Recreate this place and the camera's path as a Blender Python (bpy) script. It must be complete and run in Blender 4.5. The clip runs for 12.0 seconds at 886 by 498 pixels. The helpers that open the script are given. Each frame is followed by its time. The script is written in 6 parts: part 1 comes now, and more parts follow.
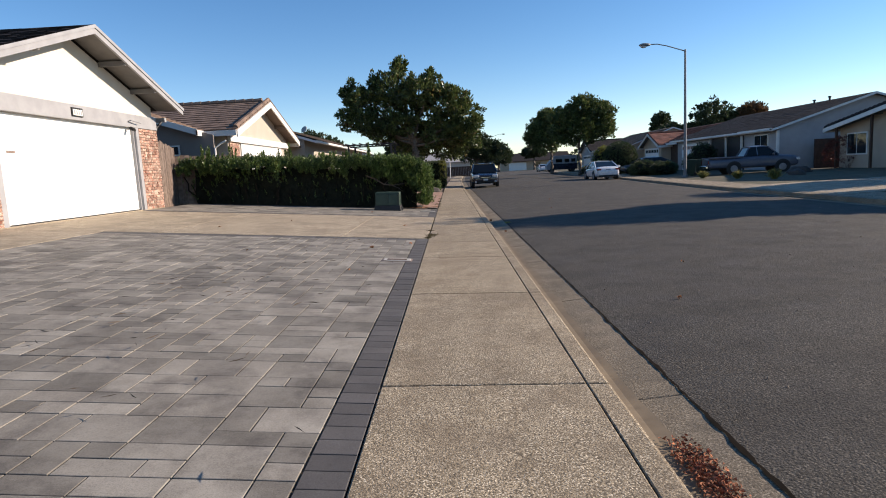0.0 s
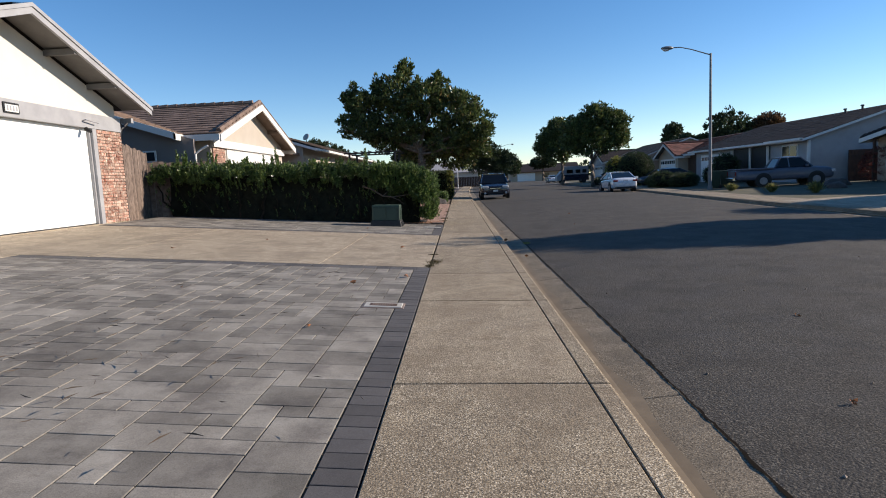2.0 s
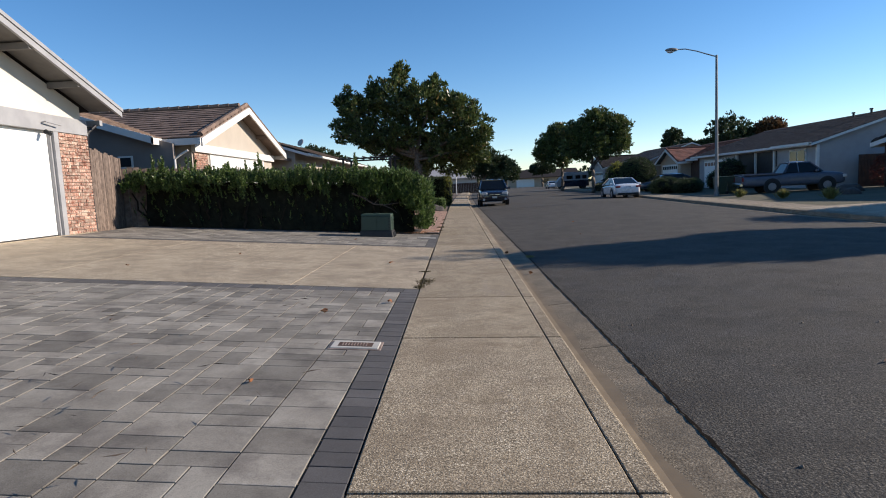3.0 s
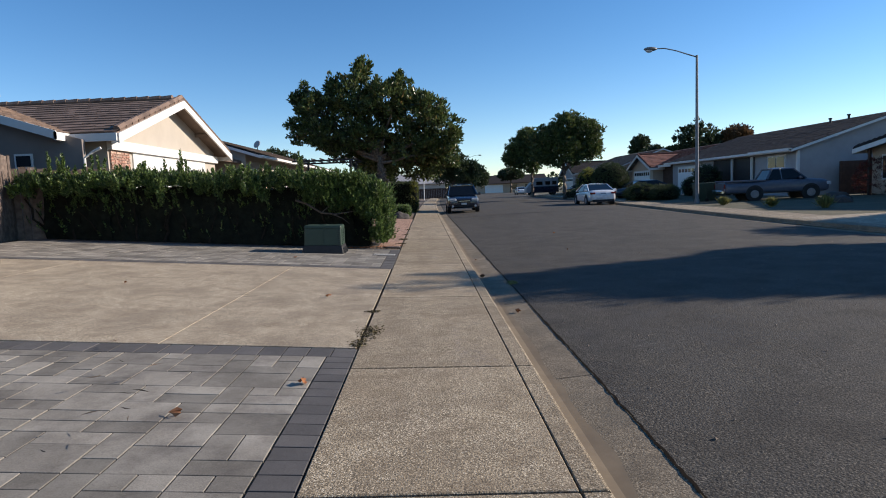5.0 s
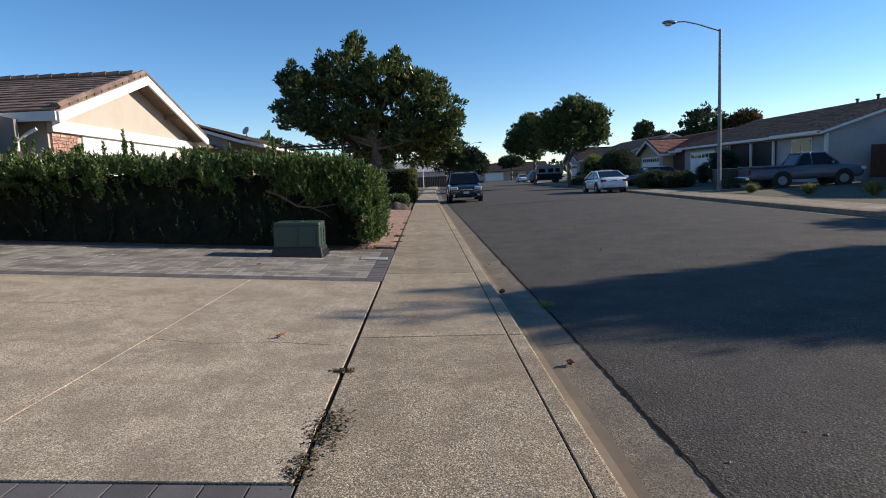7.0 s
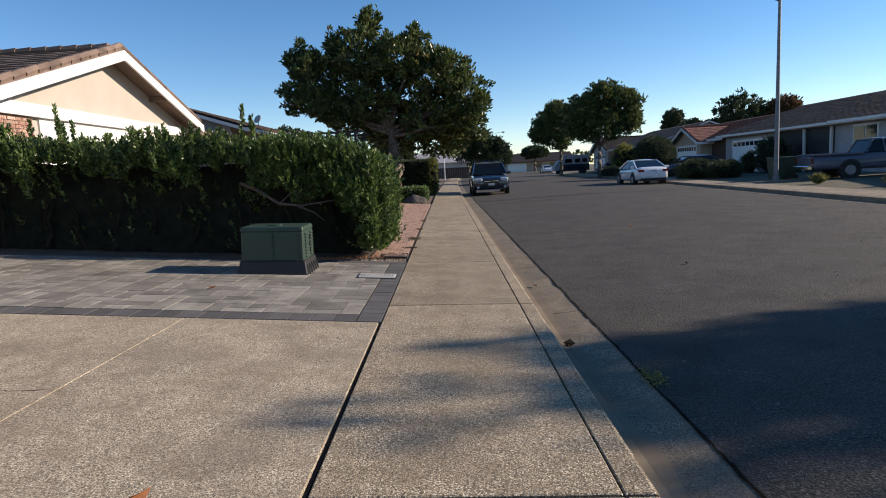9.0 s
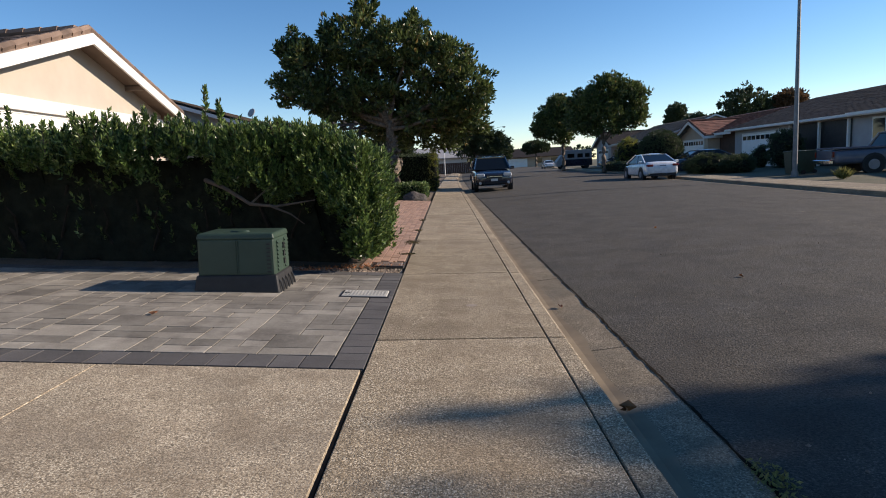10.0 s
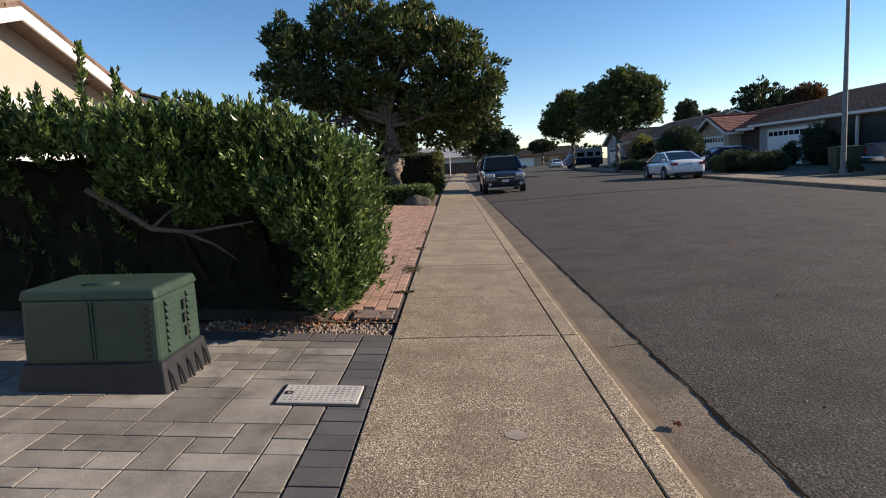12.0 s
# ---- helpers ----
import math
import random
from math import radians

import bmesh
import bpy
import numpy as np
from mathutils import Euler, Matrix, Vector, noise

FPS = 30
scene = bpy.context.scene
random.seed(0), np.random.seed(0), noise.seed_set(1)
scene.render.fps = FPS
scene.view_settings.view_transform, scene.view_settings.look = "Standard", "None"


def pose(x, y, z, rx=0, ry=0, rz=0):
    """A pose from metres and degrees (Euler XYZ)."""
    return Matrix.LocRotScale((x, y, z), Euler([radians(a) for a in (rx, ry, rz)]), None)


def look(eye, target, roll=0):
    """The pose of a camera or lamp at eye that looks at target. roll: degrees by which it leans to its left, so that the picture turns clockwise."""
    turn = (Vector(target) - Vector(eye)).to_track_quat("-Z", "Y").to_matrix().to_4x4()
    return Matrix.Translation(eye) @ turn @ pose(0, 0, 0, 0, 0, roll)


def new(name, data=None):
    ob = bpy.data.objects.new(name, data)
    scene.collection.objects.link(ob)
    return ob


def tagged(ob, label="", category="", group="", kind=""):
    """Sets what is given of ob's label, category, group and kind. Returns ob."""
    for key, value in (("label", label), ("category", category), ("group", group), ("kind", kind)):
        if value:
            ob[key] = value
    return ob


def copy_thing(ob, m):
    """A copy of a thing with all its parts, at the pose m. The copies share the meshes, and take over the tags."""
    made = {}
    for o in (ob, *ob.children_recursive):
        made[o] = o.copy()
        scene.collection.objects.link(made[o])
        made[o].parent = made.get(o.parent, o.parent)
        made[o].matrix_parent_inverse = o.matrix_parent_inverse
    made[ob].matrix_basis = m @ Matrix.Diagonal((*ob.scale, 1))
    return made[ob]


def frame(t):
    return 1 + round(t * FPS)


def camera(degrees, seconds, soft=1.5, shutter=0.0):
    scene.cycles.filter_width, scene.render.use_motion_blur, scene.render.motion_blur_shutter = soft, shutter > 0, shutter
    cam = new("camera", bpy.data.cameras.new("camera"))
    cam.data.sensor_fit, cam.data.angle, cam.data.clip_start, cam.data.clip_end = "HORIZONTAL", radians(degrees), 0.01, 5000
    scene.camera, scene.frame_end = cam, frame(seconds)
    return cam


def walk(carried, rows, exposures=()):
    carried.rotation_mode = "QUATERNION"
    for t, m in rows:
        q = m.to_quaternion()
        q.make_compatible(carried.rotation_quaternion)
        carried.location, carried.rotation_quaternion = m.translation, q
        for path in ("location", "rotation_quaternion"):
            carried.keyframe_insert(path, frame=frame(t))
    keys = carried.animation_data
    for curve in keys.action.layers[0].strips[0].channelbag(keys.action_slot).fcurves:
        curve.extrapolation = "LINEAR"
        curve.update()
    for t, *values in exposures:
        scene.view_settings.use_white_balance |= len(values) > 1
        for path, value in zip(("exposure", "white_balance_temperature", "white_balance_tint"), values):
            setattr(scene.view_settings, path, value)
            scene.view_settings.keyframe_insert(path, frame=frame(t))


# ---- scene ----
cam = camera(73.8, 12.0, soft=1.0)
PATH = [
    (0, (0.43, 0.517, 1.281), (0.39, 2.499, 1.016), -3.1),
    (0.5, (0.386, 1.138, 1.279), (0.351, 3.122, 1.024), -3.0),
    (1, (0.37, 1.742, 1.303), (0.338, 3.727, 1.057), -2.8),
    (1.5, (0.368, 2.342, 1.29), (0.316, 4.327, 1.05), -2.7),
    (2, (0.415, 2.929, 1.276), (0.353, 4.915, 1.046), -2.7),
    (2.5, (0.445, 3.529, 1.274), (0.377, 5.516, 1.057), -2.7),
    (3, (0.478, 4.145, 1.288), (0.42, 6.133, 1.078), -2.8),
    (3.2, (0.508, 4.432, 1.306), (0.45, 6.421, 1.096), -2.9),
    (4.8, (0.507, 6.402, 1.29), (0.546, 8.392, 1.102), -2.7),
    (5, (0.564, 6.632, 1.295), (0.614, 8.622, 1.098), -2.5),
    (5.5, (0.594, 7.23, 1.314), (0.664, 9.218, 1.109), -2.7),
    (6, (0.576, 7.883, 1.294), (0.644, 9.871, 1.087), -2.9),
    (6.5, (0.593, 8.447, 1.299), (0.656, 10.435, 1.083), -3.0),
    (6.7, (0.572, 8.665, 1.281), (0.63, 10.652, 1.057), -3.0),
    (8.3, (0.538, 10.756, 1.29), (0.553, 12.738, 1.026), -1.9),
    (8.5, (0.588, 10.969, 1.263), (0.585, 12.953, 1.011), -2.9),
    (9, (0.551, 11.642, 1.245), (0.527, 13.624, 0.984), -3.0),
    (9.5, (0.54, 12.253, 1.228), (0.521, 14.235, 0.956), -3.0),
    (10, (0.513, 12.958, 1.227), (0.488, 14.939, 0.951), -3.1),
    (10.5, (0.494, 13.545, 1.23), (0.471, 15.525, 0.949), -3.2),
    (11, (0.46, 14.234, 1.234), (0.426, 16.213, 0.949), -3.2),
    (11.5, (0.445, 14.8, 1.239), (0.414, 16.779, 0.955), -3.3),
    (12, (0.448, 15.48, 1.237), (0.405, 17.46, 0.962), -3.5),
]
LIGHTNESS = [(0, 0.64, 7050, 14), (2.0, 0.50, 6700, 12), (5.0, 0.49, 6550, 11), (6.5, 0.51, 6550, 11), (9.0, 0.52, 6850, 13), (11.0, 0.56, 7100, 14), (12.0, 0.62, 7200, 15)]
walk(cam, [(t, look(eye, target, roll)) for t, eye, target, roll in PATH], LIGHTNESS)

# ---- world and sun ----
SUN_ELEVATION, SUN_TURN = radians(22.0), radians(83.0)   # turn: clockwise from +y
world = bpy.data.worlds.new("world")
scene.world = world
world.use_nodes = True
wn = world.node_tree.nodes
sky = wn.new("ShaderNodeTexSky")
sky.sky_type, sky.sun_disc = "NISHITA", False
sky.sun_elevation, sky.sun_rotation = SUN_ELEVATION, SUN_TURN
sky.air_density, sky.dust_density, sky.ozone_density = 0.8, 0.0, 1.7
rich = wn.new("ShaderNodeHueSaturation")
rich.inputs["Saturation"].default_value = 1.28
balance = wn.new("ShaderNodeMix")
balance.data_type, balance.blend_type = "RGBA", "MULTIPLY"
balance.inputs[0].default_value, balance.inputs[7].default_value = 1.0, (0.97, 0.98, 1.03, 1.0)
world.node_tree.links.new(sky.outputs[0], rich.inputs["Color"])
world.node_tree.links.new(rich.outputs[0], balance.inputs[6])
world.node_tree.links.new(balance.outputs[2], wn["Background"].inputs[0])
wn["Background"].inputs[1].default_value = 0.115
sun_way = Vector((math.cos(SUN_ELEVATION) * math.sin(SUN_TURN), math.cos(SUN_ELEVATION) * math.cos(SUN_TURN), math.sin(SUN_ELEVATION)))
sun = new("sun", bpy.data.lights.new("sun", "SUN"))
sun.data.energy, sun.data.angle, sun.data.color = 5.0, radians(0.53), (1.0, 0.89, 0.76)
sun.matrix_world = look(sun_way * 50, (0, 0, 0))


# ---- materials ----
def material(name, base, other=None, scale=4.0, rough=0.8, metal=0.0, bump=0.0, fine=60.0, vary=0.0, by="", spec=0.4, detail=4.0,
             speck=None, speck_scale=300.0, speck_amount=0.3, coat=0.0, stain=None, stain_scale=0.6, blotch=None, blotch_scale=4.0, relief=0.0, pit=0.0, pit_scale=60.0):
    """A surface: base and other mixed by noise of that scale; fine specks; by: piece-by-piece tone."""
    m = bpy.data.materials.new(name)
    m.use_nodes = True
    nt, n = m.node_tree, m.node_tree.nodes
    p = n["Principled BSDF"]
    link = nt.links.new
    p.inputs["Roughness"].default_value, p.inputs["Metallic"].default_value = rough, metal
    p.inputs["Specular IOR Level"].default_value = spec
    p.inputs["Coat Weight"].default_value = coat
    geo = n.new("ShaderNodeNewGeometry")

    def noise_of(sc, det=4.0, rg=0.55):
        t = n.new("ShaderNodeTexNoise")
        t.inputs["Scale"].default_value, t.inputs["Detail"].default_value, t.inputs["Roughness"].default_value = sc, det, rg
        link(geo.outputs["Position"], t.inputs["Vector"])
        return t.outputs["Fac"]

    def span(sock, a, b, lo=0.0, hi=1.0):
        r = n.new("ShaderNodeMapRange")
        r.inputs[1].default_value, r.inputs[2].default_value, r.inputs[3].default_value, r.inputs[4].default_value = a, b, lo, hi
        link(sock, r.inputs[0])
        return r.outputs[0]

    def mix(fac, a, b, mode="MIX"):
        x = n.new("ShaderNodeMix")
        x.data_type, x.blend_type = "RGBA", mode
        for sock, v in ((x.inputs[0], fac), (x.inputs[6], a), (x.inputs[7], b)):
            if hasattr(v, "links"):
                link(v, sock)
            else:
                sock.default_value = v
        return x.outputs[2]

    four = lambda c: (*c, 1.0)
    col = mix(span(noise_of(scale, detail), 0.35, 0.65), four(base), four(other or tuple(c * 0.8 for c in base)))
    if speck:
        col = mix(span(noise_of(speck_scale, 2.0), 0.52, 0.60, 0.0, speck_amount), col, four(speck))
        col = mix(span(noise_of(speck_scale * 0.6 + 13, 2.0), 0.53, 0.60, 0.0, speck_amount), col, four(tuple(c * 0.35 for c in base)))
    if stain:
        col = mix(span(noise_of(stain_scale, 5.0, 0.6), 0.48, 0.66, 0.0, 0.7), col, four(stain))
    if blotch:
        col = mix(span(noise_of(blotch_scale, 6.0, 0.7), 0.47, 0.62, 0.0, 0.6), col, four(blotch))
    if pit:
        col = mix(span(noise_of(pit_scale, 1.0), 0.56, 0.63, 0.0, pit), col, four(tuple(c * 0.22 for c in base)))
        col = mix(span(noise_of(pit_scale * 0.4, 3.0, 0.7), 0.52, 0.62, 0.0, pit * 0.5), col, four(tuple(c * 0.45 for c in base)))
        col = mix(span(noise_of(pit_scale * 0.43 + 7, 3.0, 0.7), 0.53, 0.63, 0.0, pit * 0.4), col, four(tuple(c * 1.75 for c in base)))
    if by:
        src = geo.outputs["Random Per Island"] if by == "island" else n.new("ShaderNodeObjectInfo").outputs["Random"]
        tone = span(src, 0, 1, 1 - vary, 1 + vary)
        cm = n.new("ShaderNodeCombineColor")
        for i in range(3):
            link(tone, cm.inputs[i])
        col = mix(1.0, col, cm.outputs[0], "MULTIPLY")
    link(col, p.inputs["Base Color"])
    if rough < 1 and bump >= 0:
        link(span(noise_of(scale * 3), 0.3, 0.7, max(rough - 0.08, 0.02), min(rough + 0.08, 1)), p.inputs["Roughness"])
    if bump:
        b = n.new("ShaderNodeBump")
        b.inputs["Strength"].default_value, b.inputs["Distance"].default_value = relief or min(bump * 60, 1), bump
        link(noise_of(fine, 3.0), b.inputs["Height"])
        link(b.outputs[0], p.inputs["Normal"])
    return m


def leaf_material(name, dark, light, old=None, old_share=0.0, gloss=0.4, through_light=0.35):
    m = bpy.data.materials.new(name)
    m.use_nodes = True
    nt, n = m.node_tree, m.node_tree.nodes
    p, link = n["Principled BSDF"], m.node_tree.links.new
    geo = n.new("ShaderNodeNewGeometry")
    ramp = n.new("ShaderNodeValToRGB")
    e = ramp.color_ramp.elements
    e[0].color, e[1].color = (*dark, 1), (*light, 1)
    e[1].position = 1.0 - old_share - 0.02
    if old:
        x = e.new(1.0 - old_share)
        x.color = (*old, 1)
    link(geo.outputs["Random Per Island"], ramp.inputs[0])
    link(ramp.outputs[0], p.inputs["Base Color"])
    p.inputs["Roughness"].default_value, p.inputs["Specular IOR Level"].default_value = gloss, 0.45
    tr = n.new("ShaderNodeBsdfTranslucent")
    link(ramp.outputs[0], tr.inputs[0])
    mx = n.new("ShaderNodeMixShader")
    mx.inputs[0].default_value = through_light
    link(p.outputs[0], mx.inputs[1])
    link(tr.outputs[0], mx.inputs[2])
    link(mx.outputs[0], n["Material Output"].inputs["Surface"])
    return m


def glass_material(name, tint=(0.02, 0.025, 0.03)):
    m = bpy.data.materials.new(name)
    m.use_nodes = True
    p = m.node_tree.nodes["Principled BSDF"]
    p.inputs["Base Color"].default_value = (*tint, 1)
    p.inputs["Roughness"].default_value, p.inputs["Specular IOR Level"].default_value = 0.04, 0.35
    return m


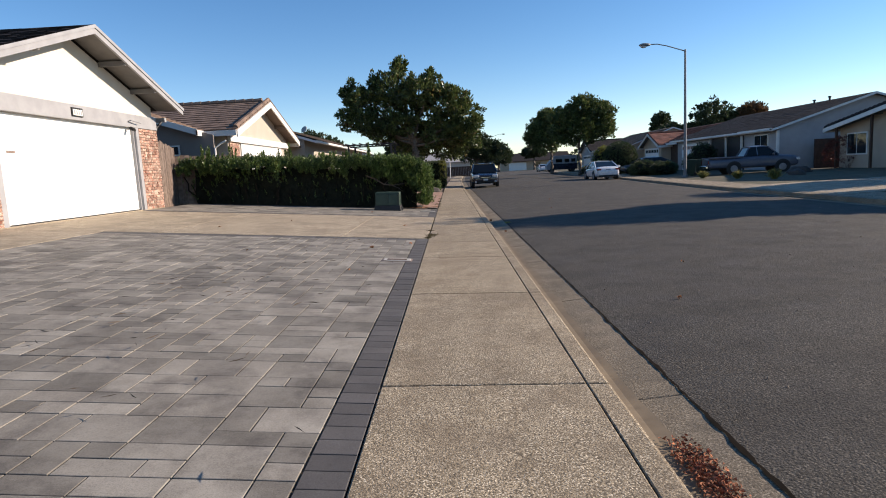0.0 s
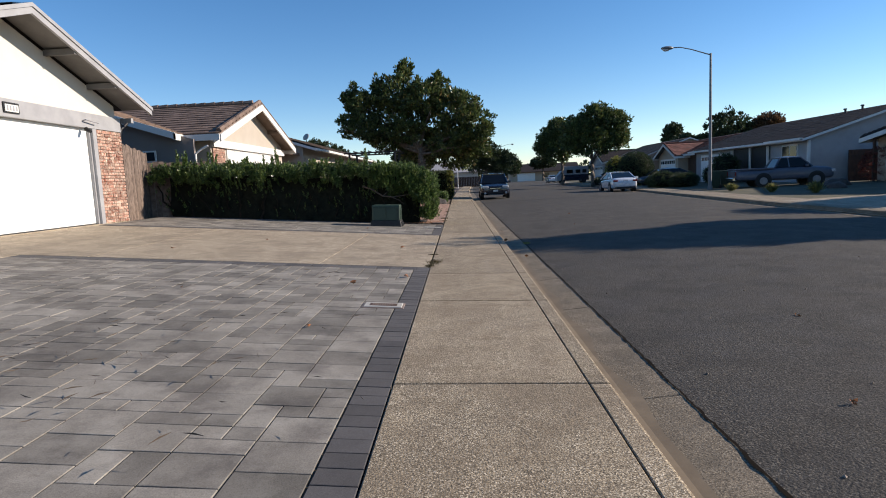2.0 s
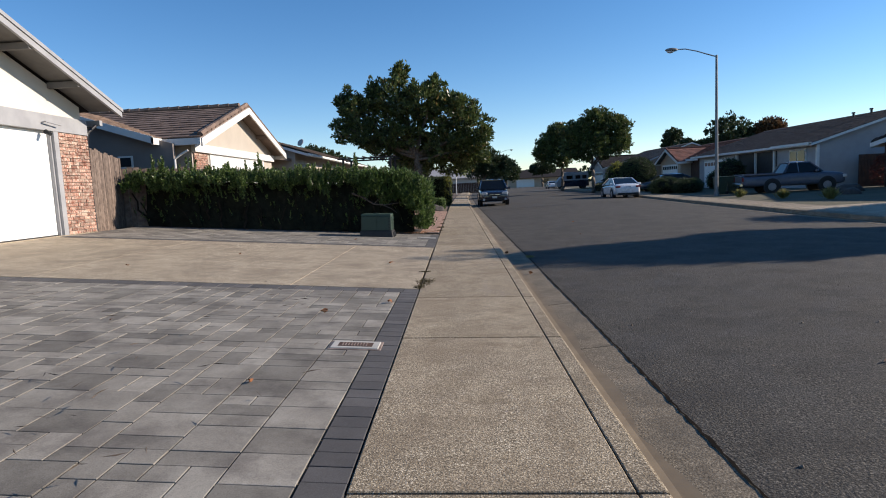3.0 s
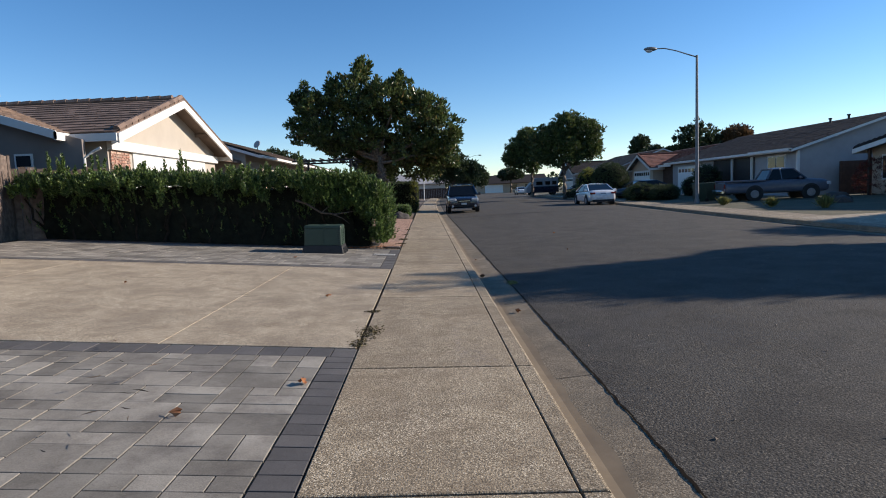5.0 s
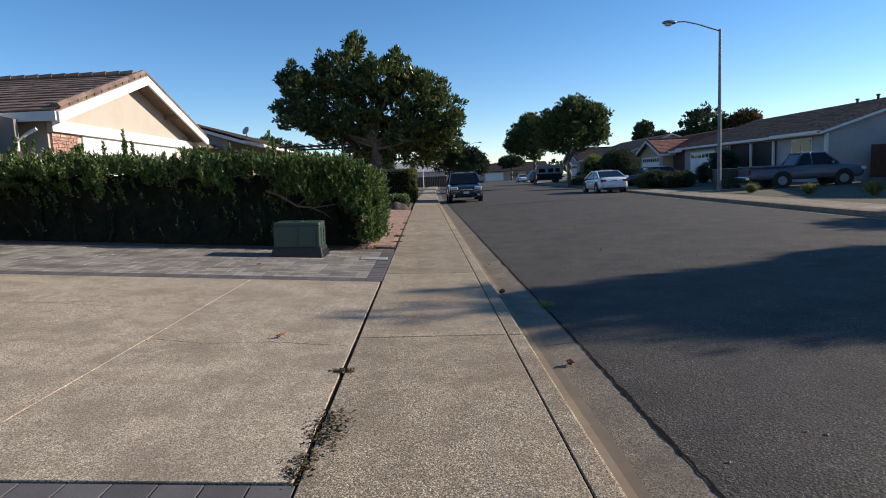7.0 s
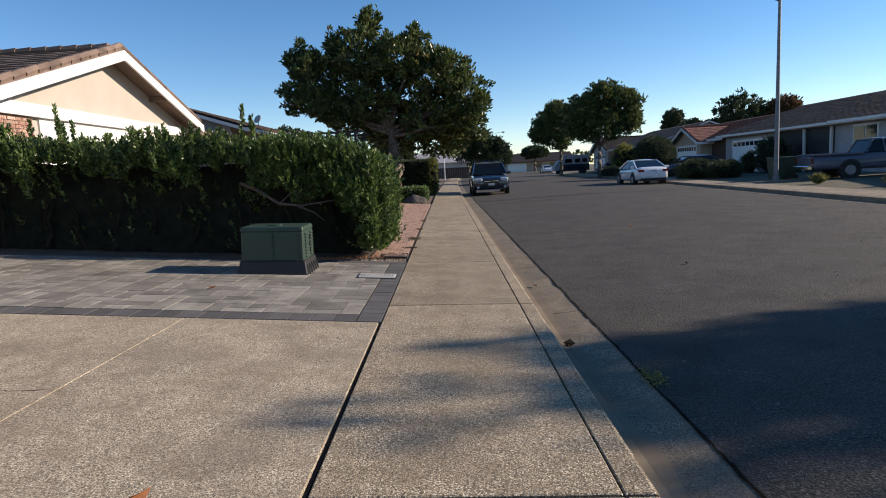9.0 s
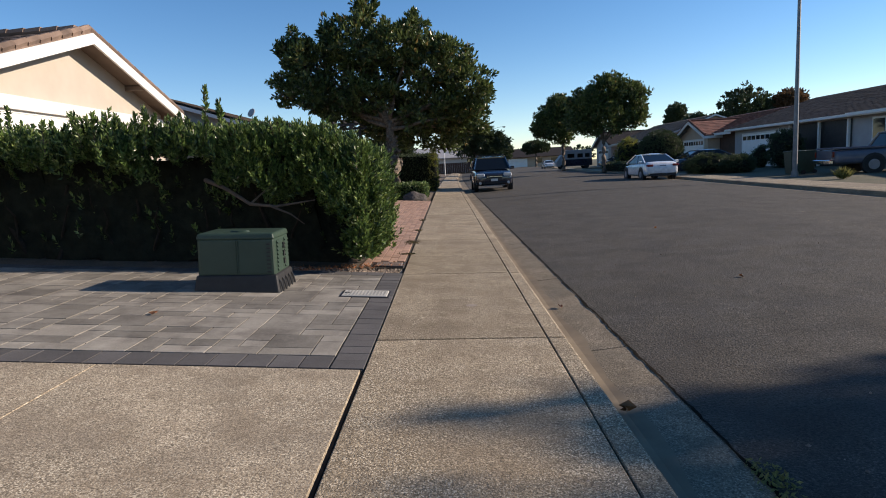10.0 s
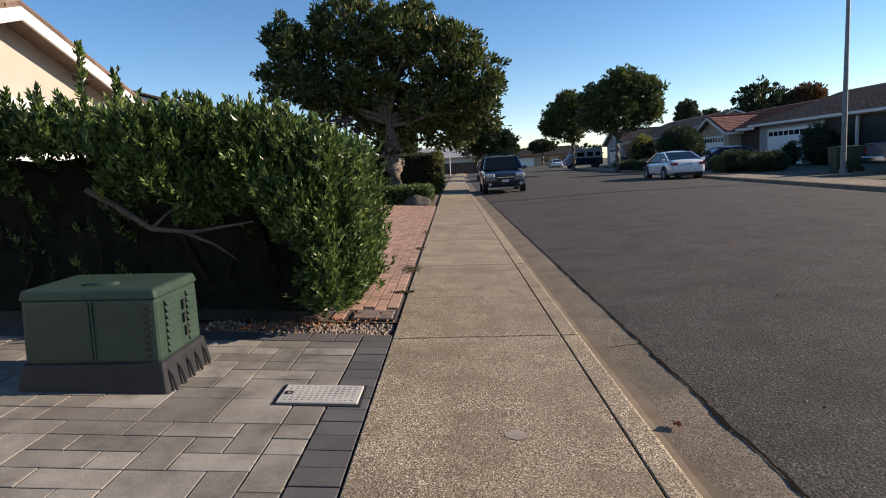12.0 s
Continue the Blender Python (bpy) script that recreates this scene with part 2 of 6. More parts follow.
M = {
    "asphalt": material("asphalt", (0.048, 0.0415, 0.033), (0.035, 0.030, 0.024), 0.7, 0.9, bump=0.010, relief=0.9, fine=70, speck=(0.20, 0.175, 0.14), speck_scale=95, speck_amount=0.75, stain=(0.058, 0.049, 0.039), stain_scale=0.35, blotch=(0.024, 0.020, 0.017), blotch_scale=1.3, pit=0.8, pit_scale=75),
    "gutter": material("gutter_concrete", (0.25, 0.20, 0.14), (0.18, 0.145, 0.10), 1.6, 0.9, bump=0.005, relief=0.6, fine=95, speck=(0.48, 0.40, 0.29), speck_scale=110, speck_amount=0.75, blotch=(0.12, 0.098, 0.07), blotch_scale=3.0, stain=(0.14, 0.12, 0.09), stain_scale=1.4, pit=0.5, pit_scale=95, spec=0.25),
    "walk": material("exposed_aggregate_concrete", (0.325, 0.256, 0.167), (0.213, 0.167, 0.11), 1.4, 0.9, bump=0.006, relief=0.8, fine=105, speck=(0.74, 0.63, 0.47), speck_scale=125, speck_amount=1.0, blotch=(0.18, 0.135, 0.087), blotch_scale=3.5, stain=(0.20, 0.152, 0.10), stain_scale=0.9, by="object", vary=0.09, pit=0.75, pit_scale=112),
    "drive": material("drive_concrete", (0.39, 0.315, 0.222), (0.29, 0.235, 0.165), 2.0, 0.9, bump=0.005, relief=0.7, fine=110, speck=(0.72, 0.63, 0.48), speck_scale=130, speck_amount=0.95, blotch=(0.21, 0.162, 0.11), blotch_scale=5.0, stain=(0.19, 0.152, 0.11), stain_scale=1.6, by="object", vary=0.06, pit=0.65, pit_scale=115),
    "joint": material("dirt_joint", (0.075, 0.055, 0.04), (0.035, 0.03, 0.025), 6, 1.0, spec=0.1),
    "silt": material("gutter_silt", (0.225, 0.177, 0.12), (0.17, 0.133, 0.092), 3.0, 0.85, bump=0.001, fine=140, blotch=(0.17, 0.132, 0.09), blotch_scale=7.0, spec=0.25),
    "seam": material("road_seam_dirt", (0.018, 0.013, 0.009), (0.010, 0.008, 0.006), 6, 1.0, spec=0.05),
    "dark_line": material("dark_road_line", (0.022, 0.019, 0.017), (0.03, 0.026, 0.022), 3, 0.95, spec=0.1),
    "sand": material("joint_sand", (0.075, 0.056, 0.042), (0.04, 0.033, 0.027), 5, 1.0, speck=(0.3, 0.27, 0.2), speck_scale=200),
    "paver": material("paver_grey", (0.232, 0.210, 0.175), (0.165, 0.148, 0.122), 3.5, 0.85, bump=0.002, fine=140, by="object", vary=0.3, speck=(0.30, 0.29, 0.28), speck_scale=220, stain=(0.10, 0.088, 0.078), stain_scale=3.2, blotch=(0.30, 0.278, 0.238), blotch_scale=2.1, relief=0.35, pit=0.25, pit_scale=150),
    "paver_far": material("paver_grey_joined", (0.232, 0.210, 0.175), (0.165, 0.148, 0.122), 3.5, 0.85, bump=0.002, fine=140, by="island", vary=0.3, speck=(0.30, 0.29, 0.28), speck_scale=220, stain=(0.10, 0.088, 0.078), stain_scale=3.2, blotch=(0.30, 0.278, 0.238), blotch_scale=2.1, relief=0.35, pit=0.25, pit_scale=150),
    "border": material("paver_charcoal", (0.092, 0.085, 0.082), (0.072, 0.067, 0.065), 4, 0.85, bump=0.002, fine=140, by="object", vary=0.18, speck=(0.14, 0.14, 0.14), speck_scale=220),
    "path_brick": material("path_brick", (0.36, 0.215, 0.155), (0.27, 0.17, 0.125), 6, 0.9, bump=0.002, fine=150, by="object", vary=0.2, speck=(0.42, 0.33, 0.26), speck_scale=160),
    "path_brick_far": material("path_brick_joined", (0.36, 0.215, 0.155), (0.27, 0.17, 0.125), 6, 0.9, bump=0.002, fine=150, by="island", vary=0.2, speck=(0.42, 0.33, 0.26), speck_scale=160),
    "used_brick": material("used_brick", (0.27, 0.10, 0.065), (0.42, 0.29, 0.22), 7, 0.9, bump=0.003, fine=120, by="object", vary=0.35, speck=(0.58, 0.50, 0.42), speck_scale=24, speck_amount=0.55),
    "mortar": material("mortar", (0.30, 0.25, 0.21), None, 8, 0.95),
    "stucco": material("cream_stucco", (0.63, 0.59, 0.52), (0.60, 0.56, 0.49), 2, 0.95, bump=0.003, fine=160),
    "stucco_peach": material("peach_stucco", (0.43, 0.38, 0.325), (0.40, 0.355, 0.30), 2, 0.95, bump=0.003, fine=160),
    "stucco_grey": material("grey_siding_paint", (0.36, 0.35, 0.35), (0.32, 0.31, 0.31), 1.5, 0.9, bump=0.002, fine=90),
    # darker than the fronts: the side walls' shade is in the colour
    "stucco_brown": material("shade_stucco", (0.22, 0.19, 0.17), (0.19, 0.165, 0.15), 1.5, 0.95, bump=0.002, fine=120),
    "stucco_tan": material("tan_stucco", (0.46, 0.36, 0.27), (0.42, 0.33, 0.25), 1.5, 0.95, bump=0.002, fine=120),
    "trim_grey": material("grey_trim_paint", (0.33, 0.33, 0.34), (0.28, 0.28, 0.29), 3, 0.6),
    "trim_white": material("white_trim_paint", (0.68, 0.665, 0.63), (0.63, 0.615, 0.585), 3, 0.55),
    # grey, darkened so that the colour holds the shade under the overhang
    "soffit": material("soffit_shaded", (0.16, 0.155, 0.15), (0.13, 0.125, 0.12), 3, 0.8),
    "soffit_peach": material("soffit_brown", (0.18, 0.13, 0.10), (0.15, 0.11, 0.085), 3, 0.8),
    "door_white": material("white_garage_door", (0.82, 0.82, 0.80), (0.79, 0.79, 0.77), 2, 0.45),
    "tile_brown": material("brown_roof_tile", (0.20, 0.138, 0.105), (0.13, 0.09, 0.07), 3, 0.85, by="island", vary=0.22, bump=0.003, fine=60),
    "tile_red": material("red_clay_tile", (0.21, 0.085, 0.058), (0.14, 0.062, 0.046), 3, 0.8, by="island", vary=0.25),
    "shingle": material("asphalt_shingle", (0.036, 0.031, 0.032), (0.027, 0.024, 0.025), 6, 0.95, by="island", vary=0.2, bump=0.004, fine=60, spec=0.15),
    "tile_dark": material("dark_brown_roof_tile", (0.060, 0.046, 0.040), (0.042, 0.033, 0.030), 3, 0.95, by="island", vary=0.25, bump=0.003, fine=60, spec=0.15),
    "moss": material("dry_moss", (0.12, 0.098, 0.045), (0.065, 0.05, 0.028), 20, 1.0, by="island", vary=0.5),
    "fence": material("weathered_board", (0.20, 0.15, 0.12), (0.11, 0.08, 0.065), 9, 0.9, by="object", vary=0.25, bump=0.003, fine=50),
    "bark": material("bark", (0.17, 0.135, 0.105), (0.09, 0.07, 0.055), 9, 0.95, bump=0.02, fine=18, speck=(0.36, 0.31, 0.25), speck_scale=14),
    "branch": material("dry_branch", (0.11, 0.08, 0.06), (0.06, 0.047, 0.037), 12, 0.9),
    # branch colour darkened for the shade low in the hedge
    "stem_shade": material("shaded_stem", (0.035, 0.028, 0.022), (0.02, 0.017, 0.014), 12, 0.95, spec=0.1),
    # near black: the shade inside hedges and shrubs, put into the colour
    "core": material("shade_core", (0.020, 0.023, 0.017), (0.012, 0.014, 0.011), 8, 1.0, bump=0.03, fine=14, spec=0.05),
    "soil": material("dry_soil", (0.16, 0.115, 0.08), (0.10, 0.075, 0.055), 3, 1.0, bump=0.01, fine=40, speck=(0.30, 0.24, 0.18), speck_scale=60),
    "gravel": material("gravel_stone", (0.30, 0.235, 0.18), (0.19, 0.15, 0.12), 9, 0.9, by="island", vary=0.5),
    "yard": material("dry_yard", (0.115, 0.10, 0.062), (0.075, 0.075, 0.045), 0.8, 1.0, bump=0.02, fine=20, speck=(0.2, 0.17, 0.11), speck_scale=30),
    "box_green": material("green_enamel", (0.028, 0.052, 0.037), (0.023, 0.044, 0.031), 5, 0.5, bump=0.001, fine=200),
    "black_plastic": material("black_plastic", (0.019, 0.020, 0.022), (0.014, 0.014, 0.016), 6, 0.6),
    "lid_grey": material("polymer_lid", (0.43, 0.41, 0.37), (0.34, 0.33, 0.30), 6, 0.8, bump=0.002, fine=130),
    "lid_rust": material("weathered_lid", (0.26, 0.20, 0.17), (0.15, 0.11, 0.09), 12, 0.8, bump=0.002, fine=130),
    "steel": material("galvanised_steel", (0.20, 0.21, 0.22), (0.15, 0.155, 0.16), 5, 0.55, metal=0.3),
    "dark_metal": material("dark_metal", (0.04, 0.04, 0.042), None, 5, 0.5, metal=0.5),
    "tyre": material("tyre_rubber", (0.018, 0.018, 0.018), (0.025, 0.024, 0.023), 10, 0.85),
    "rim": material("alloy_rim", (0.28, 0.28, 0.30), None, 5, 0.5, metal=0.7),
    "navy": material("navy_car_paint", (0.010, 0.015, 0.035), None, 5, 0.25, coat=1.0, bump=-0.0),
    "white_car": material("white_car_paint", (0.74, 0.75, 0.77), None, 5, 0.25, coat=1.0),
    "blue_car": material("dusty_blue_car_paint", (0.085, 0.095, 0.13), (0.07, 0.08, 0.11), 5, 0.35, coat=0.4),
    "grey_car": material("dark_grey_car_paint", (0.035, 0.04, 0.055), None, 5, 0.3, coat=0.8),
    "chrome": material("chrome", (0.7, 0.7, 0.7), None, 5, 0.15, metal=1.0),
    "head": material("headlight_lens", (0.55, 0.57, 0.6), (0.4, 0.42, 0.45), 20, 0.12, spec=0.8),
    "red_lens": material("red_lens", (0.20, 0.012, 0.012), None, 20, 0.2),
    "bin": material("green_bin_plastic", (0.02, 0.045, 0.03), None, 5, 0.5),
    "rock": material("dark_rock", (0.075, 0.065, 0.06), (0.05, 0.045, 0.042), 5, 0.9, bump=0.02, fine=14),
    "black_ink": material("black_lettering", (0.02, 0.02, 0.02), None, 5, 0.6),
    "dead_leaf": material("dead_leaf", (0.36, 0.14, 0.05), (0.24, 0.09, 0.035), 30, 0.7, by="island", vary=0.45),
    "bark_chips": material("bark_chips", (0.40, 0.16, 0.08), (0.24, 0.09, 0.045), 20, 0.9, by="island", vary=0.6),
    "wood_brown": material("brown_gate_wood", (0.085, 0.047, 0.032), (0.06, 0.034, 0.024), 4, 0.8),
    "glass": glass_material("window_glass"),
    "car_glass": glass_material("car_glass", (0.006, 0.007, 0.008)),
    "hedge_leaf": leaf_material("hedge_leaf", (0.012, 0.028, 0.010), (0.14, 0.215, 0.055), (0.25, 0.31, 0.10), 0.10, 0.34, 0.25),
    "tree_leaf": leaf_material("tree_leaf", (0.022, 0.038, 0.013), (0.135, 0.175, 0.055), (0.22, 0.16, 0.06), 0.03, 0.34, 0.3),
    "far_leaf": leaf_material("far_leaf", (0.022, 0.036, 0.016), (0.055, 0.078, 0.03), None, 0.0, 0.5, 0.25),
    "dome_leaf": leaf_material("clipped_leaf", (0.028, 0.046, 0.017), (0.075, 0.10, 0.035), None, 0.0, 0.55, 0.2),
    "red_leaf": leaf_material("red_leaf", (0.09, 0.022, 0.018), (0.17, 0.045, 0.03), None, 0.0, 0.5, 0.35),
    "orange_leaf": leaf_material("autumn_leaf", (0.075, 0.045, 0.022), (0.14, 0.075, 0.032), None, 0.0, 0.5, 0.3),
    "grass_leaf": leaf_material("yellow_green_grass", (0.16, 0.15, 0.05), (0.30, 0.29, 0.10), None, 0.0, 0.6, 0.4),
    "yellow_leaf": leaf_material("yellow_green_leaf", (0.10, 0.12, 0.03), (0.24, 0.24, 0.05), None, 0.0, 0.6, 0.4),
}


# ---- building helpers ----
def chain(ob):
    m = ob.matrix_basis.copy()
    if ob.parent:
        m = chain(ob.parent) @ ob.matrix_parent_inverse @ m
    return m


def thing(name, at, label, category, group="", kind="", turn=0.0):
    ob = new(name)
    ob.empty_display_size = 0.2
    ob.matrix_basis = pose(*at, 0, 0, turn)
    return tagged(ob, label, category, group, kind)


def part(name, bm, mat, parent=None, label="", world_space=False, kind="", smooth=False):
    """One mesh object. Local to its parent, or given in the world's coordinates."""
    me = bpy.data.meshes.new(name)
    bm.normal_update()
    bm.to_mesh(me)
    bm.free()
    me.materials.append(M[mat])
    if smooth:
        me.shade_smooth()
    ob = new(name, me)
    if parent:
        ob.parent = parent
        if world_space:
            ob.matrix_parent_inverse = chain(parent).inverted()
    return tagged(ob, label, kind=kind)


def raw(name, verts, faces, mat, parent=None, label="", world_space=False, kind="", smooth=False):
    me = bpy.data.meshes.new(name)
    me.from_pydata(verts, [], faces)
    me.materials.append(M[mat])
    if smooth:
        me.shade_smooth()
    ob = new(name, me)
    if parent:
        ob.parent = parent
        if world_space:
            ob.matrix_parent_inverse = chain(parent).inverted()
    return tagged(ob, label, kind=kind)


def box(x0, x1, y0, y1, z0, z1, bm=None, bevel=0.0, segments=1):
    own = bmesh.new() if (bm is None or bevel) else bm
    v = [own.verts.new((x, y, z)) for z in (z0, z1) for y in (y0, y1) for x in (x0, x1)]
    for f in ((0, 2, 3, 1), (4, 5, 7, 6), (0, 1, 5, 4), (2, 6, 7, 3), (0, 4, 6, 2), (1, 3, 7, 5)):
        own.faces.new([v[i] for i in f])
    if bevel:
        bmesh.ops.bevel(own, geom=own.edges[:], offset=bevel, segments=segments, profile=0.7, affect="EDGES")
        if bm is not None:
            me = bpy.data.meshes.new("tmp")
            own.to_mesh(me)
            own.free()
            bm.from_mesh(me)
            bpy.data.meshes.remove(me)
            return bm
    return own


def prism(points, axis, a, b, bm=None):
    """A closed outline of 2D points, swept along an axis from a to b."""
    bm = bm or bmesh.new()
    place = {"x": lambda p, s: (s, p[0], p[1]), "y": lambda p, s: (p[0], s, p[1]), "z": lambda p, s: (p[0], p[1], s)}[axis]
    lo = [bm.verts.new(place(p, a)) for p in points]
    hi = [bm.verts.new(place(p, b)) for p in points]
    n = len(points)
    bm.faces.new(lo)
    bm.faces.new(hi[::-1])
    for i in range(n):
        bm.faces.new((lo[i], hi[i], hi[(i + 1) % n], lo[(i + 1) % n]))
    bmesh.ops.recalc_face_normals(bm, faces=bm.faces[:])
    return bm


def cylinder(p0, p1, r0, r1=None, n=10, bm=None):
    bm = bm or bmesh.new()
    p0, p1, r1 = Vector(p0), Vector(p1), r0 if r1 is None else r1
    q = (p1 - p0).to_track_quat("Z", "Y")
    rings = []
    for p, r in ((p0, r0), (p1, r1)):
        rings.append([bm.verts.new(p + q @ Vector((r * math.cos(k * math.tau / n), r * math.sin(k * math.tau / n), 0))) for k in range(n)])
    for k in range(n):
        bm.faces.new((rings[0][k], rings[0][(k + 1) % n], rings[1][(k + 1) % n], rings[1][k]))
    bm.faces.new(rings[0][::-1])
    bm.faces.new(rings[1])
    return bm


def tube(points, radii, n=8, bm=None):
    bm = bm or bmesh.new()
    last = None
    pts = [Vector(p) for p in points]
    for i, (p, r) in enumerate(zip(pts, radii)):
        way = (pts[min(i + 1, len(pts) - 1)] - pts[max(i - 1, 0)]).to_track_quat("Z", "Y")
        ring = [bm.verts.new(p + way @ Vector((r * math.cos(k * math.tau / n), r * math.sin(k * math.tau / n), 0))) for k in range(n)]
        if last:
            for k in range(n):
                bm.faces.new((last[k], last[(k + 1) % n], ring[(k + 1) % n], ring[k]))
        else:
            bm.faces.new(ring[::-1])
        last = ring
    bm.faces.new(last)
    return bm


def leaf_mesh(centres, ways, length, width, rng):
    """Kite-shaped leaves, folded a little along the middle."""
    n = len(centres)
    w = ways / np.maximum(np.linalg.norm(ways, axis=1, keepdims=True), 1e-6)
    side = np.cross(w, rng.normal(size=(n, 3)))
    side /= np.maximum(np.linalg.norm(side, axis=1, keepdims=True), 1e-6)
    up = np.cross(side, w)
    ln = (length * rng.uniform(0.7, 1.25, n))[:, None]
    wd = width * (ln / length)
    a = centres - w * ln * 0.5
    tip = centres + w * ln * 0.5 - up * ln * 0.12
    l = centres + side * wd * 0.5 + up * wd * 0.18
    r = centres - side * wd * 0.5 + up * wd * 0.18
    verts = np.stack([a, l, tip, r], 1).reshape(-1, 3)
    k = np.arange(n) * 4
    faces = np.stack([np.stack([k, k + 1, k + 2], 1), np.stack([k, k + 2, k + 3], 1)], 1).reshape(-1, 3)
    return verts, faces


def shell_points(blobs, count, rng, depth=0.35):
    """Points in the outer part of a union of ellipsoids (centre, radii)."""
    size = np.array([b[1][0] * b[1][1] + b[1][1] * b[1][2] + b[1][0] * b[1][2] for b in blobs])
    pick = rng.choice(len(blobs), count, p=size / size.sum())
    c = np.array([b[0] for b in blobs])[pick]
    r = np.array([b[1] for b in blobs])[pick]
    d = rng.normal(size=(count, 3))
    d /= np.linalg.norm(d, axis=1, keepdims=True)
    f = 1 - depth * rng.random(count) ** 1.4
    return c + d * r * f[:, None], d


def terrain_left(x):
    """Height of the ground that rises from the walk to the garages."""
    return 0.03 + 0.075 * max(0.0, min(8.05, -x - 0.055))


def walk_z(x):
    return 0.03 - 0.034 * (x + 0.055)


def far_curb(y):
    """The far kerb's line: x of its face."""
    xs = ((-60, 9.6), (0, 10.2), (15, 10.8), (25, 11.35), (32, 11.95), (45, 13.1), (61, 15.0), (95, 16.6), (130, 20.5), (170, 27.0))
    for (a, p), (b, q) in zip(xs, xs[1:]):
        if y <= b:
            return p + (q - p) * (y - a) / (b - a)
    return xs[-1][1]


def near_curb(y):
    xs = ((-60, 0.0), (44, 0.0), (75, 0.35), (118, 1.6), (170, 9.0))
    for (a, p), (b, q) in zip(xs, xs[1:]):
        if y <= b:
            return p + (q - p) * (y - a) / (b - a)
    return xs[-1][1]


# ---- ground, road, walks ----
def strip(name, ys, profile, mat, label, solid=0.0):
    """A long surface: profile(y) gives its points (x, z) across."""
    verts, faces = [], []
    for y in ys:
        verts += [(x, y, z) for x, z in profile(y)]
    n = len(profile(ys[0]))
    for j in range(len(ys) - 1):
        for i in range(n - 1):
            a = j * n + i
            faces.append((a, a + 1, a + n + 1, a + n))
    return raw(name, verts, faces, mat, label=label, kind="structure")


raw("ground", [(-1500, -1500, -0.4), (1500, -1500, -0.4), (1500, 1500, -0.4), (-1500, 1500, -0.4)], [(0, 1, 2, 3)], "yard", label="dry flat ground reaching to the horizon", kind="structure")
YS = list(range(-40, 176, 4))
strip("road", YS, lambda y: [(1.74 + near_curb(y), -0.112), (3.5 + near_curb(y), -0.075), (6.5 + near_curb(y), -0.03), (far_curb(y) - 3, -0.05), (far_curb(y) - 0.4, -0.115)], "asphalt", "worn grey asphalt street with fine stones showing")
strip("far_gutter", YS, lambda y: [(far_curb(y) - 0.42, -0.11), (far_curb(y), -0.13)], "gutter", "stained concrete gutter along the far kerb")
strip("far_kerb", YS, lambda y: [(far_curb(y) - 0.005, -0.14), (far_curb(y) + 0.02, 0.0), (far_curb(y) + 0.16, 0.005)], "gutter", "concrete kerb across the street")
strip("far_pavement", YS, lambda y: [(far_curb(y) + 0.16, 0.008), (far_curb(y) + 1.5, 0.03)], "walk", "tan concrete pavement across the street")
strip("far_yard", YS, lambda y: [(far_curb(y) + 1.5, 0.015), (far_curb(y) + 8, 0.10), (70, 0.12)], "yard", "dry front yards across the street")
strip("near_yard", YS, lambda y: [(-80, 0.58), (-8.2, 0.585), (-0.12, -0.02), (near_curb(y) - 0.06, -0.02)], "soil", "bare soil under the hedge and yards")
strip("walk_bed", YS, lambda y: [(-0.12 + near_curb(y), 0.0), (1.27 + near_curb(y), -0.055)], "joint", "dark dirt in the pavement joints")
strip("kerb_face", YS, lambda y: [(1.27 + near_curb(y), -0.03), (1.309 + near_curb(y), -0.05), (1.334 + near_curb(y), -0.118), (1.37 + near_curb(y), -0.135)], "gutter", "low rounded concrete kerb face")

apron = lambda name, x0, x1, y0, y1, mat, label, drop=0.0: raw(name, [(x, y, terrain_left(x) - drop) for y in (y0, y1) for x in (x1, x0)], [(0, 1, 3, 2)], mat, label=label, kind="structure")
apron("paver_bed", -6.1, -0.06, -3.0, 11.42, "sand", "sandy bed showing in the paver joints", 0.012)
apron("paver_bed", -8.1, -0.06, 16.42, 19.72, "sand", "sandy bed showing in the paver joints", 0.012)
apron("drive_bed", -8.3, -0.06, 8.0, 16.42, "joint", "dark dirt in the drive joints", 0.02)
apron("drive_bed", -8.3, -6.1, -3.0, 11.42, "joint", "dark dirt in the drive joints", 0.02)


strip("far_driveway", [17.2, 18.0, 20.0, 22.0, 23.6, 24.1], lambda y: [(far_curb(y) - 0.03, -0.105), (far_curb(y) + 0.5, 0.02), (far_curb(y) + 1.55, 0.045), (far_curb(y) + 8, 0.118), (26.0, 0.13)], "drive", "pale concrete driveway across the street")


# ---- houses ----
def gable_roof(bm, x0, x1, yc, half, z_apex, slope, thick=0.1):
    """Ridge along x. A solid roof of two leaves."""
    ze = z_apex - slope * half
    prism([(yc - half, ze), (yc, z_apex), (yc + half, ze), (yc + half, ze - thick), (yc, z_apex - thick), (yc - half, ze - thick)], "x", x0, x1, bm)
    return bm


